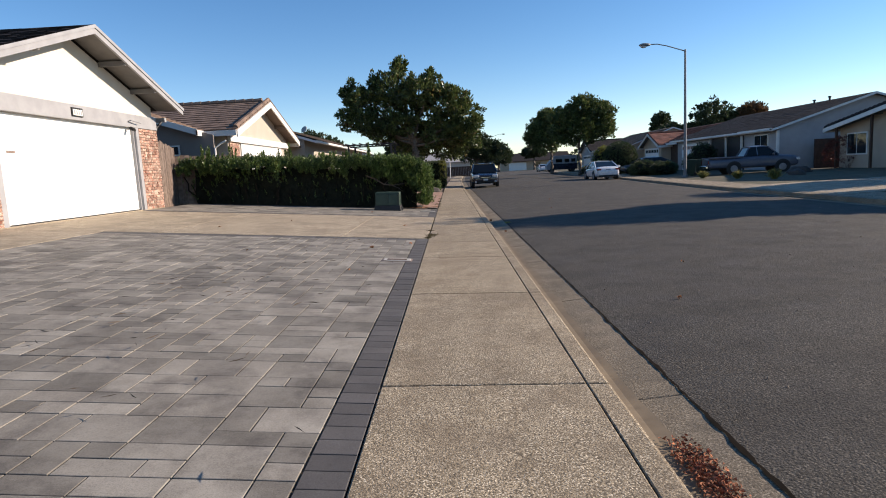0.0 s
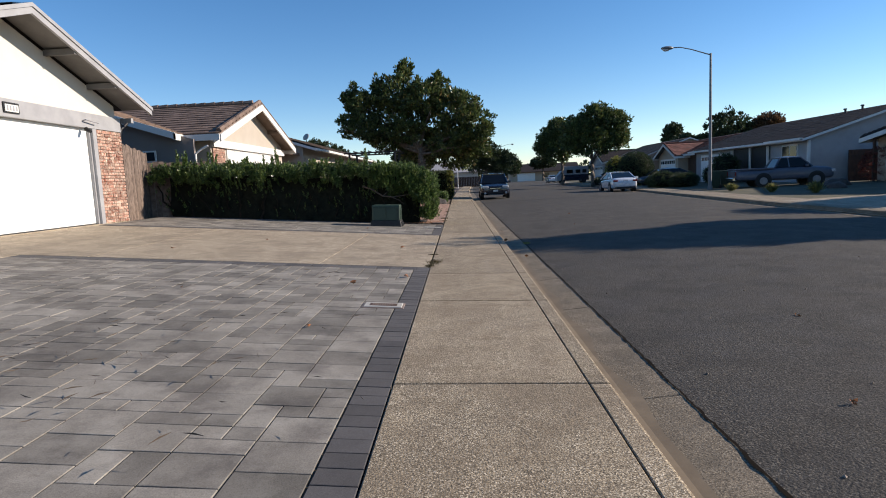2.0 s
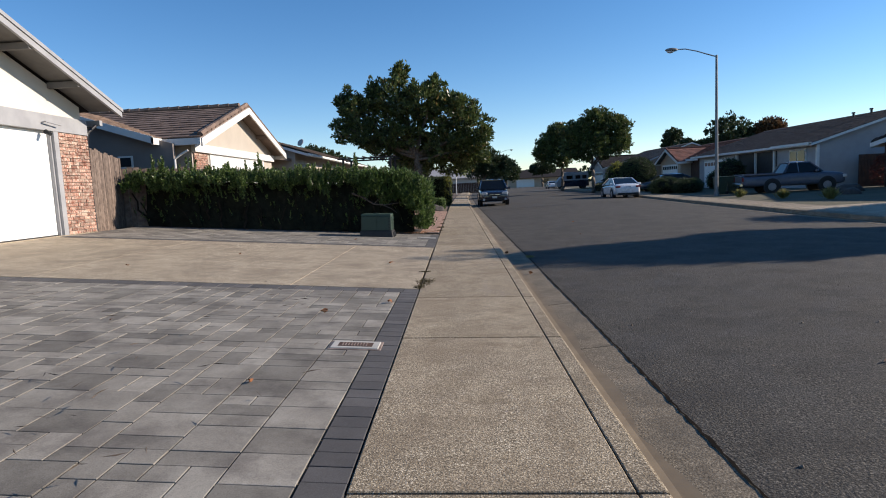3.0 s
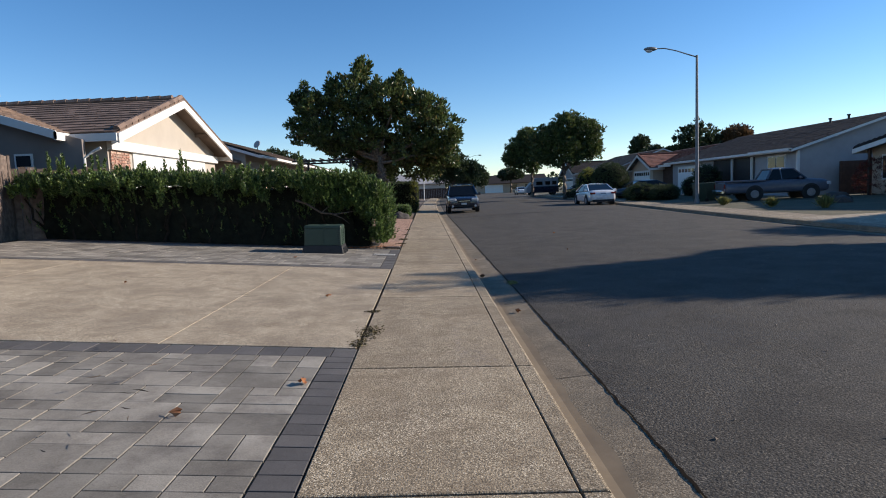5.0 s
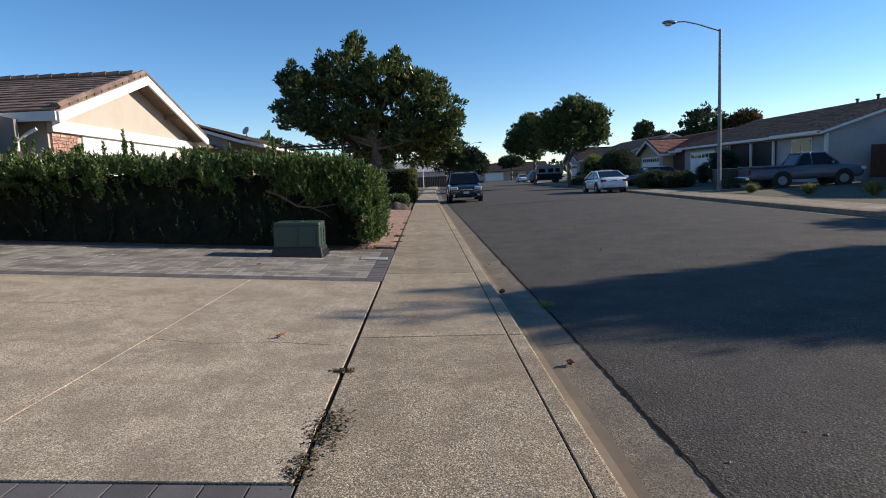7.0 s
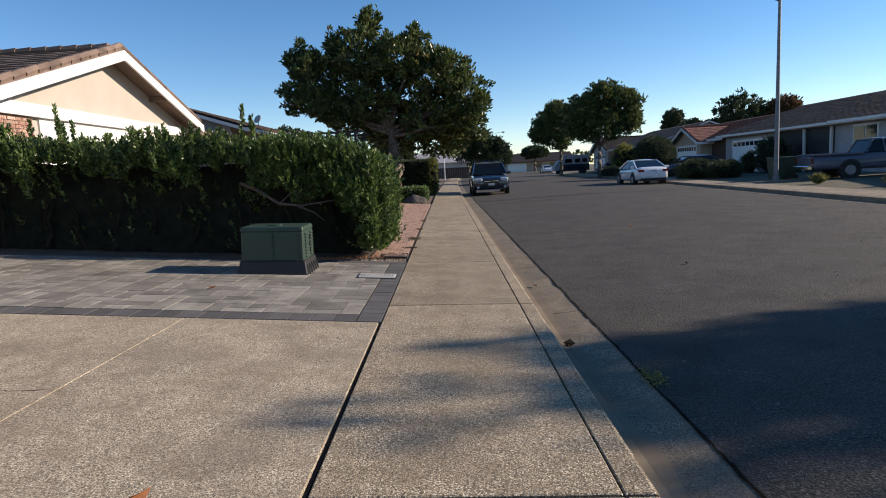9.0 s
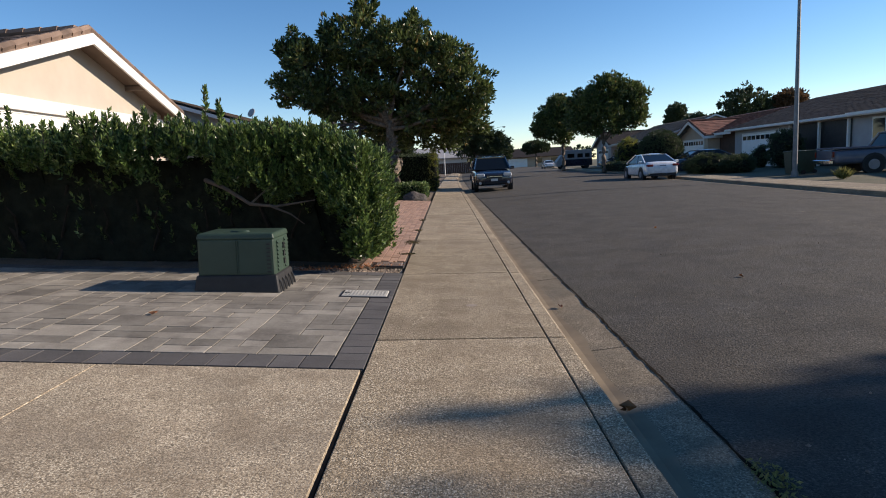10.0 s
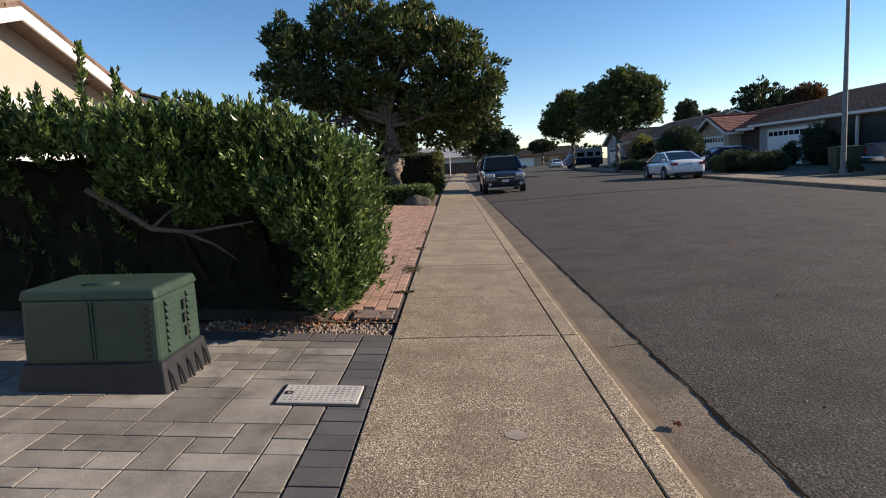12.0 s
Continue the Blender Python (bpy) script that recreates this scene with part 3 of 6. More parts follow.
def tile_rows(bm, o, u, v, width, length, row=0.33, col=0.3, lift=0.035, uneven=0.006, rng=random.Random(3)):
    """Overlapping tiles on a roof plane: origin o at the eave, u along the eave, v up the slope."""
    o, u, v = Vector(o), Vector(u).normalized(), Vector(v).normalized()
    n = u.cross(v)
    if n.z < 0:
        n = -n
    rows, cols = int(length / row), int(width / col)
    for j in range(rows):
        shift = 0.5 * col * (j % 2)
        for i in range(cols + 1):
            a, b = max(i * col - shift, 0), min((i + 1) * col - shift - 0.008, width)
            if b - a < 0.03:
                continue
            h = lift + rng.uniform(-uneven, uneven)
            p = [o + u * a + v * (j * row) + n * h, o + u * b + v * (j * row) + n * h, o + u * b + v * (j * row + row * 1.05) + n * 0.006, o + u * a + v * (j * row + row * 1.05) + n * 0.006,
                 o + u * a + v * (j * row) + n * 0.002, o + u * b + v * (j * row) + n * 0.002]
            q = [bm.verts.new(x) for x in p]
            bm.faces.new((q[0], q[1], q[2], q[3]))
            bm.faces.new((q[0], q[4], q[5], q[1]))
    return bm


def barge(bm, x, yc, half, z_apex, slope, width=0.2, thick=0.05):
    """Two slanting fascia boards of a gable that faces along x."""
    for s in (-1, 1):
        prism([(yc, z_apex), (yc + s * half, z_apex - slope * half), (yc + s * half, z_apex - slope * half - width), (yc, z_apex - width)], "x", x, x + thick, bm)
    return bm


def brick_pier(name, parent, x, y0, y1, z0, z1, label, depth=0.06, core_mat="mortar"):
    pier = part(name, box(x - 0.25, x, y0, y1, z0, z1), core_mat, parent, label, world_space=True)
    rng = random.Random(int(y0 * 10))
    shared = {}
    for row in range(int((z1 - z0) / 0.076)):
        y = y0 - (0.1 if row % 2 else 0.0)
        while y < y1 - 0.02:
            a, b = max(y, y0), min(y + 0.195, y1)
            y += 0.205
            if b - a < 0.03:
                continue
            key = (round(b - a, 2))
            if key not in shared:
                bm = box(0, 0.03, 0, b - a, 0, 0.063)
                me = bpy.data.meshes.new("brick")
                bm.to_mesh(me)
                bm.free()
                me.materials.append(M["used_brick"])
                shared[key] = me
            ob = new("brick", shared[key])
            ob.parent = pier
            ob.matrix_basis = pose(x - 0.012 + rng.uniform(0, 0.012), a, z0 + 0.006 + row * 0.076, 0, 0, rng.uniform(-0.5, 0.5))
            ob.matrix_parent_inverse = chain(pier).inverted()
    return pier


def garage_house_near():
    G, yc, apex, slope = 0.64, 14.10, 4.86, 0.355
    X = -8.05
    h = thing("garage_house", (X, yc, G), "cream stucco house with grey trim and white garage door", "house")
    w = lambda *a, **k: part(*a, world_space=True, **k)
    half = 3.55
    me_gable = prism([(yc - half, 3.2), (yc + half, 3.2), (yc + half, apex - 0.12 - slope * half), (yc, apex - 0.12), (yc - half, apex - 0.12 - slope * half)], "x", X - 0.2, X)
    w("gable_wall", me_gable, "stucco", parent=h, label="sunlit cream stucco gable")
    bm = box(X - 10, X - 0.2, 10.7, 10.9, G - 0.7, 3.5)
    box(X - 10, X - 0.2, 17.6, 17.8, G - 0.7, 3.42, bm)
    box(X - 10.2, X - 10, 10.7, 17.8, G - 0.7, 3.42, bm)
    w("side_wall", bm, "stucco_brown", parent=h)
    w("band", box(X - 0.18, X + 0.03, 10.7, 17.82, 2.86, 3.2), "trim_grey", parent=h, label="grey painted band above the garage door")
    bm = box(X - 0.12, X + 0.02, 16.66, 16.80, G, 2.86)
    box(X - 0.12, X - 0.04, 16.62, 16.66, G, 2.86, bm)
    w("door_jamb", bm, "trim_grey", parent=h, label="grey painted door jamb")
    w("door_jamb", box(X - 0.12, X + 0.02, 11.50, 11.64, G, 2.86), "trim_grey", parent=h, label="grey painted door jamb")
    door = w("garage_door", box(X - 0.17, X - 0.11, 11.64, 16.62, G + 0.02, 2.86, bevel=0.006), "door_white", parent=h, label="plain white one-piece garage door")
    w("door_seal", box(X - 0.175, X - 0.105, 11.64, 16.62, G - 0.01, G + 0.02), "black_plastic", parent=door)
    plate = w("house_number_plate", box(X + 0.03, X + 0.06, 13.95, 14.35, 2.93, 3.13, bevel=0.006), "black_plastic", parent=h, label="black framed house number plate")
    w("number_field", box(X + 0.06, X + 0.064, 13.98, 14.32, 2.955, 3.09), "trim_white", parent=plate)
    for i in range(4):
        y = 14.01 + i * 0.078
        w("number_bar", box(X + 0.064, X + 0.068, y + 0.008, y + 0.045, 2.975, 3.07), "trim_grey", parent=plate)
    small = w("mail_slot", box(X - 0.11, X - 0.10, 12.0, 12.22, 2.06, 2.11), "lid_rust", parent=door, label="small brass plate on the door")
    lamp = w("motion_lamp", cylinder((X + 0.02, 16.42, 2.83), (X + 0.16, 16.36, 2.76), 0.05, 0.035), "black_plastic", parent=h, label="small dark lamp under the band")
    w("lamp_arm", tube([(X + 0.03, 16.3, 3.0), (X + 0.12, 16.3, 3.02), (X + 0.14, 16.75, 2.98)], [0.015] * 3), "trim_grey", parent=lamp)
    bm = gable_roof(bmesh.new(), X - 10.5, X + 0.72, yc, 4.0, apex + 0.05, slope, 0.06)
    w("roof", bm, "shingle", parent=h, label="dark brown shake roof")
    bm = bmesh.new()
    rl = math.hypot(1, slope) * 4.0
    for s in (-1, 1):
        tile_rows(bm, (X - 10.4, yc + s * 4.0, apex + 0.055 - slope * 4.0), (1, 0, 0), (0, -s, slope), 11.1, rl, 0.25, 0.22, 0.03, 0.012)
    w("shingles", bm, "shingle", parent=h, kind="stuff")
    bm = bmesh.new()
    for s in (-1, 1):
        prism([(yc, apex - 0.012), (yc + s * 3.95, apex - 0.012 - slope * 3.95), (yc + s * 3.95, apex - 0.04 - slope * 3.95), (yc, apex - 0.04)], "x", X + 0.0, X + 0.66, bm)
    w("soffit", bm, "soffit", parent=h, label="grey soffit boards under the overhang, darkened for shade")
    w("barge_board", barge(bmesh.new(), X + 0.66, yc, 4.03, apex + 0.02, slope, 0.17, 0.055), "trim_grey", parent=h, label="grey barge board with a narrow top lip")
    w("barge_trim", barge(bmesh.new(), X + 0.715, yc, 4.05, apex + 0.05, slope, 0.075, 0.025), "trim_grey", parent=h)
    for y in (12.2, 15.35, 16.7):
        z = apex - 0.05 - slope * abs(y - yc)
        w("outrigger", box(X, X + 0.66, y - 0.05, y + 0.05, z - 0.14, z - 0.02), "soffit", parent=h)
    w("gutter", box(X - 10.4, X + 0.1, 18.22, 18.33, 3.13, 3.25), "trim_grey", parent=h)
    w("downpipe", tube([(X + 0.0, 18.2, 3.12), (X - 0.03, 17.95, 2.95), (X - 0.05, 17.9, 2.8), (X - 0.05, 17.9, G)], [0.035] * 4), "dark_metal", parent=h)
    brick_pier("brick_pier", h, X, 16.80, 17.80, G, 2.86, "pier of used red bricks with pale smears beside the garage door")
    brick_pier("brick_pier", h, X, 10.70, 11.50, G, 2.86, "pier of used red bricks with pale smears beside the garage door")
    w("floor_sill", box(X - 0.3, X + 0.03, 10.7, 17.8, G - 0.12, G), "drive", parent=h)


def gable_house(name, X, yc, half, base, apex, slope, over, back, mats, label, door=None, trim_z=None, wing=None, windows=(), rows="tile_brown", pier=None):
    """A house whose gable faces the street. X: the gable wall; back: how deep it is (sign: away from the street)."""
    wall, trim, soffit = mats
    d = 1 if back < 0 else -1
    h = thing(name, (X, yc, base), label, "house")
    w = lambda *a, **k: part(*a, world_space=True, **k)
    xa, xb = sorted((X, X + back))
    bm = prism([(yc - half, base - 0.6), (yc + half, base - 0.6), (yc + half, apex - 0.1 - slope * half), (yc, apex - 0.1), (yc - half, apex - 0.1 - slope * half)], "x", xa, xb)
    w("wall", bm, wall, parent=h)
    e = half + 0.45
    x1 = X + d * over
    ra, rb = sorted((x1, X + back))
    w("roof", gable_roof(bmesh.new(), ra, rb, yc, e, apex + 0.03, slope, 0.09), rows, parent=h)
    bm = bmesh.new()
    rl = math.hypot(1, slope) * e
    for s in (-1, 1):
        tile_rows(bm, (ra, yc + s * e, apex + 0.04 - slope * e), (1, 0, 0), (0, -s, slope), rb - ra, rl, 0.36, 0.32, 0.032, 0.008)
    n = int(e / 0.36)
    for s in (-1, 1):
        for i in range(n):
            y, z = yc + s * (i + 0.5) * 0.36, apex + 0.09 - slope * (i + 0.5) * 0.36
            cylinder((x1 - d * 0.06, y - s * 0.19, z + 0.08), (x1 - d * 0.06, y + s * 0.19, z - 0.075), 0.09, 0.1, 6, bm)
    n = int(abs(rb - ra) / 0.38)
    for i in range(n):
        cylinder((ra + i * 0.38, yc, apex + 0.07), (ra + i * 0.38 + 0.4, yc, apex + 0.09), 0.1, 0.11, 6, bm)
    w("roof_tiles", bm, rows, parent=h, kind="stuff")
    bx = x1 if d > 0 else x1 - 0.05
    w("barge_board", barge(bmesh.new(), bx, yc, e, apex - 0.0, slope, 0.24, 0.05), trim, parent=h, label="painted barge board")
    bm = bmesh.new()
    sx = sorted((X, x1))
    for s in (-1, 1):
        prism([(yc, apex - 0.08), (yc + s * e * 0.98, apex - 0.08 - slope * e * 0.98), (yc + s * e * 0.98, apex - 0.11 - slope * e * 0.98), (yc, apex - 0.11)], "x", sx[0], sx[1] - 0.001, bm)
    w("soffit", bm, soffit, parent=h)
    for s in (-0.55, 0.55):
        z = apex - 0.11 - slope * abs(s) * half
        w("outrigger", box(sx[0], sx[1] - 0.01, yc + s * half - 0.05, yc + s * half + 0.05, z - 0.13, z), soffit, parent=h)
    for s in ((1,) if name == "peach_house" else (-1, 1)):
        z = apex - slope * e
        w("fascia", box(ra, rb, yc + s * e - 0.03, yc + s * e + 0.03, z - 0.24, z - 0.04), trim, parent=h)
    f = lambda a, b: sorted((X + d * a, X + d * b))
    if trim_z:
        w("band", box(*f(-0.02, 0.13), yc - half, yc + half, trim_z - 0.26, trim_z), trim, parent=h)
    if door:
        y0, y1, z0, z1, mat, lights = door
        for a, b in ((y0 - 0.12, y0), (y1, y1 + 0.12)):
            w("door_jamb", box(*f(0, 0.04), a, b, z0, z1 + 0.1), trim, parent=h)
        w("door_head", box(*f(0, 0.04), y0, y1, z1, z1 + 0.1), trim, parent=h)
        dr = w("garage_door", box(*f(0.0, 0.025), y0, y1, z0, z1), mat, parent=h, label="sectional garage door")
        cols = 4 if y1 - y0 > 3.5 else 2
        for r in range(4):
            for c in range(cols * 2):
                wy = (y1 - y0) / (cols * 2)
                a, b = y0 + c * wy + 0.07, y0 + (c + 1) * wy - 0.07
                za, zb = z0 + r * (z1 - z0) / 4 + 0.08, z0 + (r + 1) * (z1 - z0) / 4 - 0.08
                glass = lights and r == 3
                w("pane" if glass else "door_panel", box(*f(0.025, 0.035), a, b, za + (0.06 if glass else 0), zb), "glass" if glass else mat, parent=dr)
    for (y0, y1, z0, z1) in windows:
        win = w("window", box(*f(0.0, 0.05), y0 - 0.08, y1 + 0.08, z0 - 0.08, z1 + 0.08), trim, parent=h)
        ym = (y0 + y1) / 2
        for a, b in ((y0, ym - 0.03), (ym + 0.03, y1)):
            w("pane", box(*f(0.045, 0.056), a, b, z0, z1), "glass", parent=win)
    if pier:
        brick_pier("brick_pier", h, X + 0.03, pier[0], pier[1], pier[2], pier[3], "red brick pier beside the garage door")
    return h


def street_ridge_house(name, X, y0, y1, depth, base, eave, slope, over, mats, label, rows="shingle", d=1, gable_wall=None):
    """A house whose eave runs along the street; X: the facade; d: +1 when the house lies to larger x."""
    wall, trim, _ = mats
    h = thing(name, (X, (y0 + y1) / 2, base), label, "house")
    w = lambda *a, **k: part(*a, world_space=True, **k)
    half = depth / 2
    xr = X + d * half
    zr = eave + slope * (half + over)
    bm = prism([(X, base - 0.6), (X + d * depth, base - 0.6), (X + d * depth, eave - 0.02 + slope * over), (xr, zr - 0.12), (X, eave - 0.02 + slope * over)], "y", y0, y1)
    w("wall", bm, wall, parent=h)
    a, b = X - d * over, X + d * (depth + over)
    w("roof", prism([(a, eave), (xr, zr), (b, eave), (b, eave - 0.1), (xr, zr - 0.1), (a, eave - 0.1)], "y", y0 - 0.35, y1 + 0.35), rows, parent=h)
    bm = bmesh.new()
    L = math.hypot(1, slope) * (half + over)
    big = rows != "shingle"
    tile_rows(bm, (a, y0 - 0.35, eave + 0.008), (0, 1, 0), (d, 0, slope), y1 - y0 + 0.7, L, 0.36 if big else 0.28, 0.32 if big else 0.5, 0.06 if big else 0.02)
    w("roof_tiles" if big else "shingles", bm, rows, parent=h, kind="stuff")
    fx = sorted((a, a - d * 0.03))
    w("fascia", box(*fx, y0 - 0.35, y1 + 0.35, eave - 0.15, eave + 0.02), trim, parent=h)
    gx = sorted((a - d * 0.03, a - d * 0.14))
    w("gutter", box(*gx, y0 - 0.3, y1 + 0.3, eave - 0.12, eave + 0.0), trim, parent=h)
    for yy in (y0 - 0.38, y1 + 0.35):
        bm = prism([(a, eave), (xr, zr), (b, eave), (b, eave - 0.14), (xr, zr - 0.14), (a, eave - 0.14)], "y", yy, yy + 0.03)
        w("barge_board", bm, trim, parent=h)
    return h, w


garage_house_near()

# the second house: a garage wing with its gable to the street, and the main roof behind it
h2 = gable_house("peach_house", -7.8, 26.68, 4.0, 0.6, 4.61, 0.335, 0.52, -9.7, ("stucco_peach", "trim_white", "soffit_peach"),
                 "peach stucco house with white trim and brown tiled roof", door=(24.1, 29.4, 0.62, 2.70, "door_white", False), trim_z=3.02, pier=(22.75, 23.75, 0.6, 2.74))
pw = lambda *a, **k: part(*a, world_space=True, **k)
# the wall's shade is painted in: dark brown instead of peach
pw("main_wall", prism([(-8.06, 0.0), (-8.06, 2.98), (-13.2, 4.5), (-17.0, 2.98), (-17.0, 0.0)], "y", 22.0, 22.12), "stucco_brown", parent=h2, label="stucco side wall, its shade put into the brown colour")
pw("main_roof", prism([(-8.5, 3.16), (-13.2, 4.66), (-18.4, 3.02), (-18.4, 2.92), (-13.2, 4.56), (-8.5, 3.06)], "y", 21.65, 40.0), "tile_brown", parent=h2)
bm = tile_rows(bmesh.new(), (-8.5, 21.65, 3.17), (0, 1, 0), (-4.7, 0, 1.5), 18.2, 4.9, 0.36, 0.32, 0.032)
pw("roof_tiles", bm, "tile_brown", parent=h2, kind="stuff")
pw("barge_board", prism([(-8.45, 3.17), (-13.2, 4.75), (-13.2, 4.54), (-8.45, 2.96)], "y", 21.6, 21.65), "trim_white", parent=h2)
pw("fascia", box(-8.45, -7.26, 22.14, 22.19, 2.93, 3.13), "trim_white", parent=h2)
pw("fascia", box(-8.5, -8.45, 21.6, 22.19, 2.95, 3.15), "trim_white", parent=h2)
win = pw("window", box(-9.75, -9.3, 21.96, 22.0, 2.3, 2.67), "trim_white", parent=h2, label="small high window with a white frame")
pw("pane", box(-9.7, -9.35, 21.945, 21.962, 2.35, 2.62), "glass", parent=win)
pw("downpipe", tube([(-7.6, 22.0, 2.75), (-7.8, 21.98, 2.65), (-8.0, 21.95, 2.5), (-8.05, 21.95, 0.6)], [0.035] * 4), "trim_white", parent=h2)

# the third house
h3, w3 = street_ridge_house("dark_roof_house", -8.3, 36.5, 60, 9.5, 0.55, 3.42, 0.33, 0.8, ("stucco_peach", "trim_white", "soffit"), "single-storey house with dark brown tiled roof and white fascia", rows="tile_dark", d=-1)
w3("garage_door", box(-8.3, -8.27, 44, 48.5, 0.56, 2.6), "door_white", parent=h3)
h4, w4 = street_ridge_house("far_left_house", -8.0, 63, 79, 10, 0.4, 3.0, 0.33, 0.7, ("stucco_tan", "trim_white", "soffit"), "tan single-storey house with dark roof far along the street", d=-1)
dish = thing("satellite_dish", (-12.2, 53.0, 5.0), "grey satellite dish on the roof", "satellite dish")
bm = bmesh.new()
bmesh.ops.create_uvsphere(bm, u_segments=12, v_segments=8, radius=0.32, matrix=pose(0, -0.1, 0.45, 62, 0, -30) @ Matrix.Diagonal((1, 1, 0.25, 1)))
part("reflector", bm, "trim_grey", dish)
part("mast", cylinder((0, 0, -0.1), (0, 0, 0.42), 0.03), "dark_metal", dish)

# ---- houses across the street ----
gh, gw = street_ridge_house("grey_house", 22.1, 40.4, 57.7, 12.2, 0.08, 2.80, 0.305, 0.55, ("stucco_grey", "trim_white", "soffit"), "pale grey house with charcoal shingle roof across the street")
gw("garage_door_frame", box(22.06, 22.1, 51.4, 56.6, 0.08, 2.42), "trim_white", parent=gh)
gd = gw("garage_door", box(22.03, 22.06, 51.55, 56.45, 0.1, 2.32), "door_white", parent=gh, label="white sectional garage door with a row of small panes")
for r in range(4):
    for c in range(8):
        a = 51.62 + c * 0.6
        z = 0.14 + r * 0.55
        gw("pane" if r == 3 else "door_panel", box(22.015, 22.03, a + 0.04, a + 0.52, z + (0.14 if r == 3 else 0.06), z + 0.42), "glass" if r == 3 else "door_white", parent=gd)
# no recess here: a thin dark panel stands for the porch's shade
gw("porch_recess", box(22.07, 22.1, 44.9, 50.3, 0.1, 2.6), "dark_metal", parent=gh, label="flat dark panel for the shade of the entry porch")
for y in (44.9, 47.4, 50.3):
    gw("porch_post", box(21.85, 21.97, y - 0.06, y + 0.06, 0.1, 2.6), "trim_white", parent=gh)
gw("eave_step", box(21.35, 21.55, 40.1, 44.4, 2.72, 2.86), "trim_white", parent=gh, label="white fascia of the bay beside the porch")
wn_ = gw("window", box(22.04, 22.1, 41.5, 43.35, 1.1, 2.55), "trim_white", parent=gh, label="sliding window with a white frame")
gw("pane", box(22.02, 22.045, 41.6, 42.38, 1.2, 2.45), "glass", parent=wn_)
gw("pane", box(22.02, 22.045, 42.47, 43.25, 1.2, 2.45), "glass", parent=wn_)
gw("corner_board", box(22.03, 22.18, 40.33, 40.48, 0.1, 2.7), "trim_white", parent=gh)
for y, xx in ((45.5, 27.5), (44.2, 27.8)):
    z = 2.80 + 0.305 * (xx - 21.55)
    gw("roof_vent", cylinder((xx, y, z - 0.1), (xx, y, z + 0.25), 0.07), "dark_metal", parent=gh)
    gw("vent_cap", cylinder((xx, y, z + 0.25), (xx, y, z + 0.33), 0.13, 0.11), "dark_metal", parent=gh)

redh = gable_house("red_tile_house", 22.4, 65.8, 2.8, 0.05, 3.98, 0.42, 0.5, 9.0, ("stucco_tan", "trim_white", "soffit"), "tan stucco house with red clay tile roof across the street",
                   door=(63.8, 67.9, 0.1, 2.3, "door_white", True), rows="tile_red")
pw("main_wall", box(23.4, 32, 60.2, 63.0, 0.0, 2.7), "wood_brown", parent=redh, label="brown wooden entry beside the garage")
bm = prism([(22.8, 2.75), (27.8, 4.5), (32.8, 2.75), (32.8, 2.65), (27.8, 4.4), (22.8, 2.65)], "y", 59.8, 70.5)
pw("main_roof", bm, "tile_red", parent=redh)
bm = tile_rows(bmesh.new(), (22.8, 59.8, 2.76), (0, 1, 0), (5, 0, 1.75), 10.7, 5.25, 0.36, 0.32, 0.08)
pw("roof_tiles", bm, "tile_red", parent=redh, kind="stuff")
pw("fascia", box(22.72, 22.78, 59.8, 62.8, 2.57, 2.77), "trim_white", parent=redh)
fh, fw = street_ridge_house("beige_house", 21.5, 71, 86, 10, 0.1, 2.8, 0.36, 0.6, ("stucco_tan", "trim_white", "soffit"), "beige stucco house with brown roof beyond the round bush", rows="tile_brown")
fg = gable_house("gabled_house", 21.0, 90.5, 3.6, 0.1, 4.4, 0.4, 0.5, 9.0, ("stucco_grey", "trim_white", "soffit"), "pale single-storey house far along the street", door=(88.3, 92.7, 0.12, 2.2, "door_white", True), rows="shingle")
th = gable_house("tan_house", 24.5, 29.9, 7.9, 0.1, 4.05, 0.18, 0.75, 12.0, ("stucco_tan", "trim_white", "soffit"), "tan house with low gable roof and wooden posts",
                 windows=((35.4, 37.0, 0.95, 2.1), (30.8, 33.4, 0.95, 2.1)), rows="shingle")
for y in (37.3, 34.3, 29.9):
    pw("porch_post", box(23.9, 24.02, y - 0.06, y + 0.06, 0.1, 3.88 - 0.18 * abs(y - 29.9)), "wood_brown", parent=th)

# the houses that close the street
eh = thing("end_house", (24.0, 172, 0), "pale house with dark roof and white garage door closing the street", "house")
pw("wall", box(15, 34, 172, 182, -0.4, 2.7), "stucco_tan", parent=eh)
pw("roof", prism([(171.2, 2.6), (177, 4.9), (182.8, 2.6), (182.8, 2.5), (171.2, 2.5)], "x", 14, 35), "shingle", parent=eh)
pw("garage_door", box(17.2, 22.2, 171.93, 172, 0.0, 2.2), "door_white", parent=eh)
for x in (24.2, 28.5):
    pw("window", box(x, x + 2.0, 171.95, 172, 0.9, 2.1), "glass", parent=eh)
wh = thing("pale_house", (0, 125, 0), "white house behind a wooden fence at the side street", "house")
pw("wall", box(-9, 4.5, 125, 134, -0.4, 2.9), "trim_white", parent=wh)
pw("roof", prism([(124.2, 2.8), (129.5, 4.9), (134.8, 2.8), (134.8, 2.7), (124.2, 2.7)], "x", -10, 5.4), "stucco_grey", parent=wh)


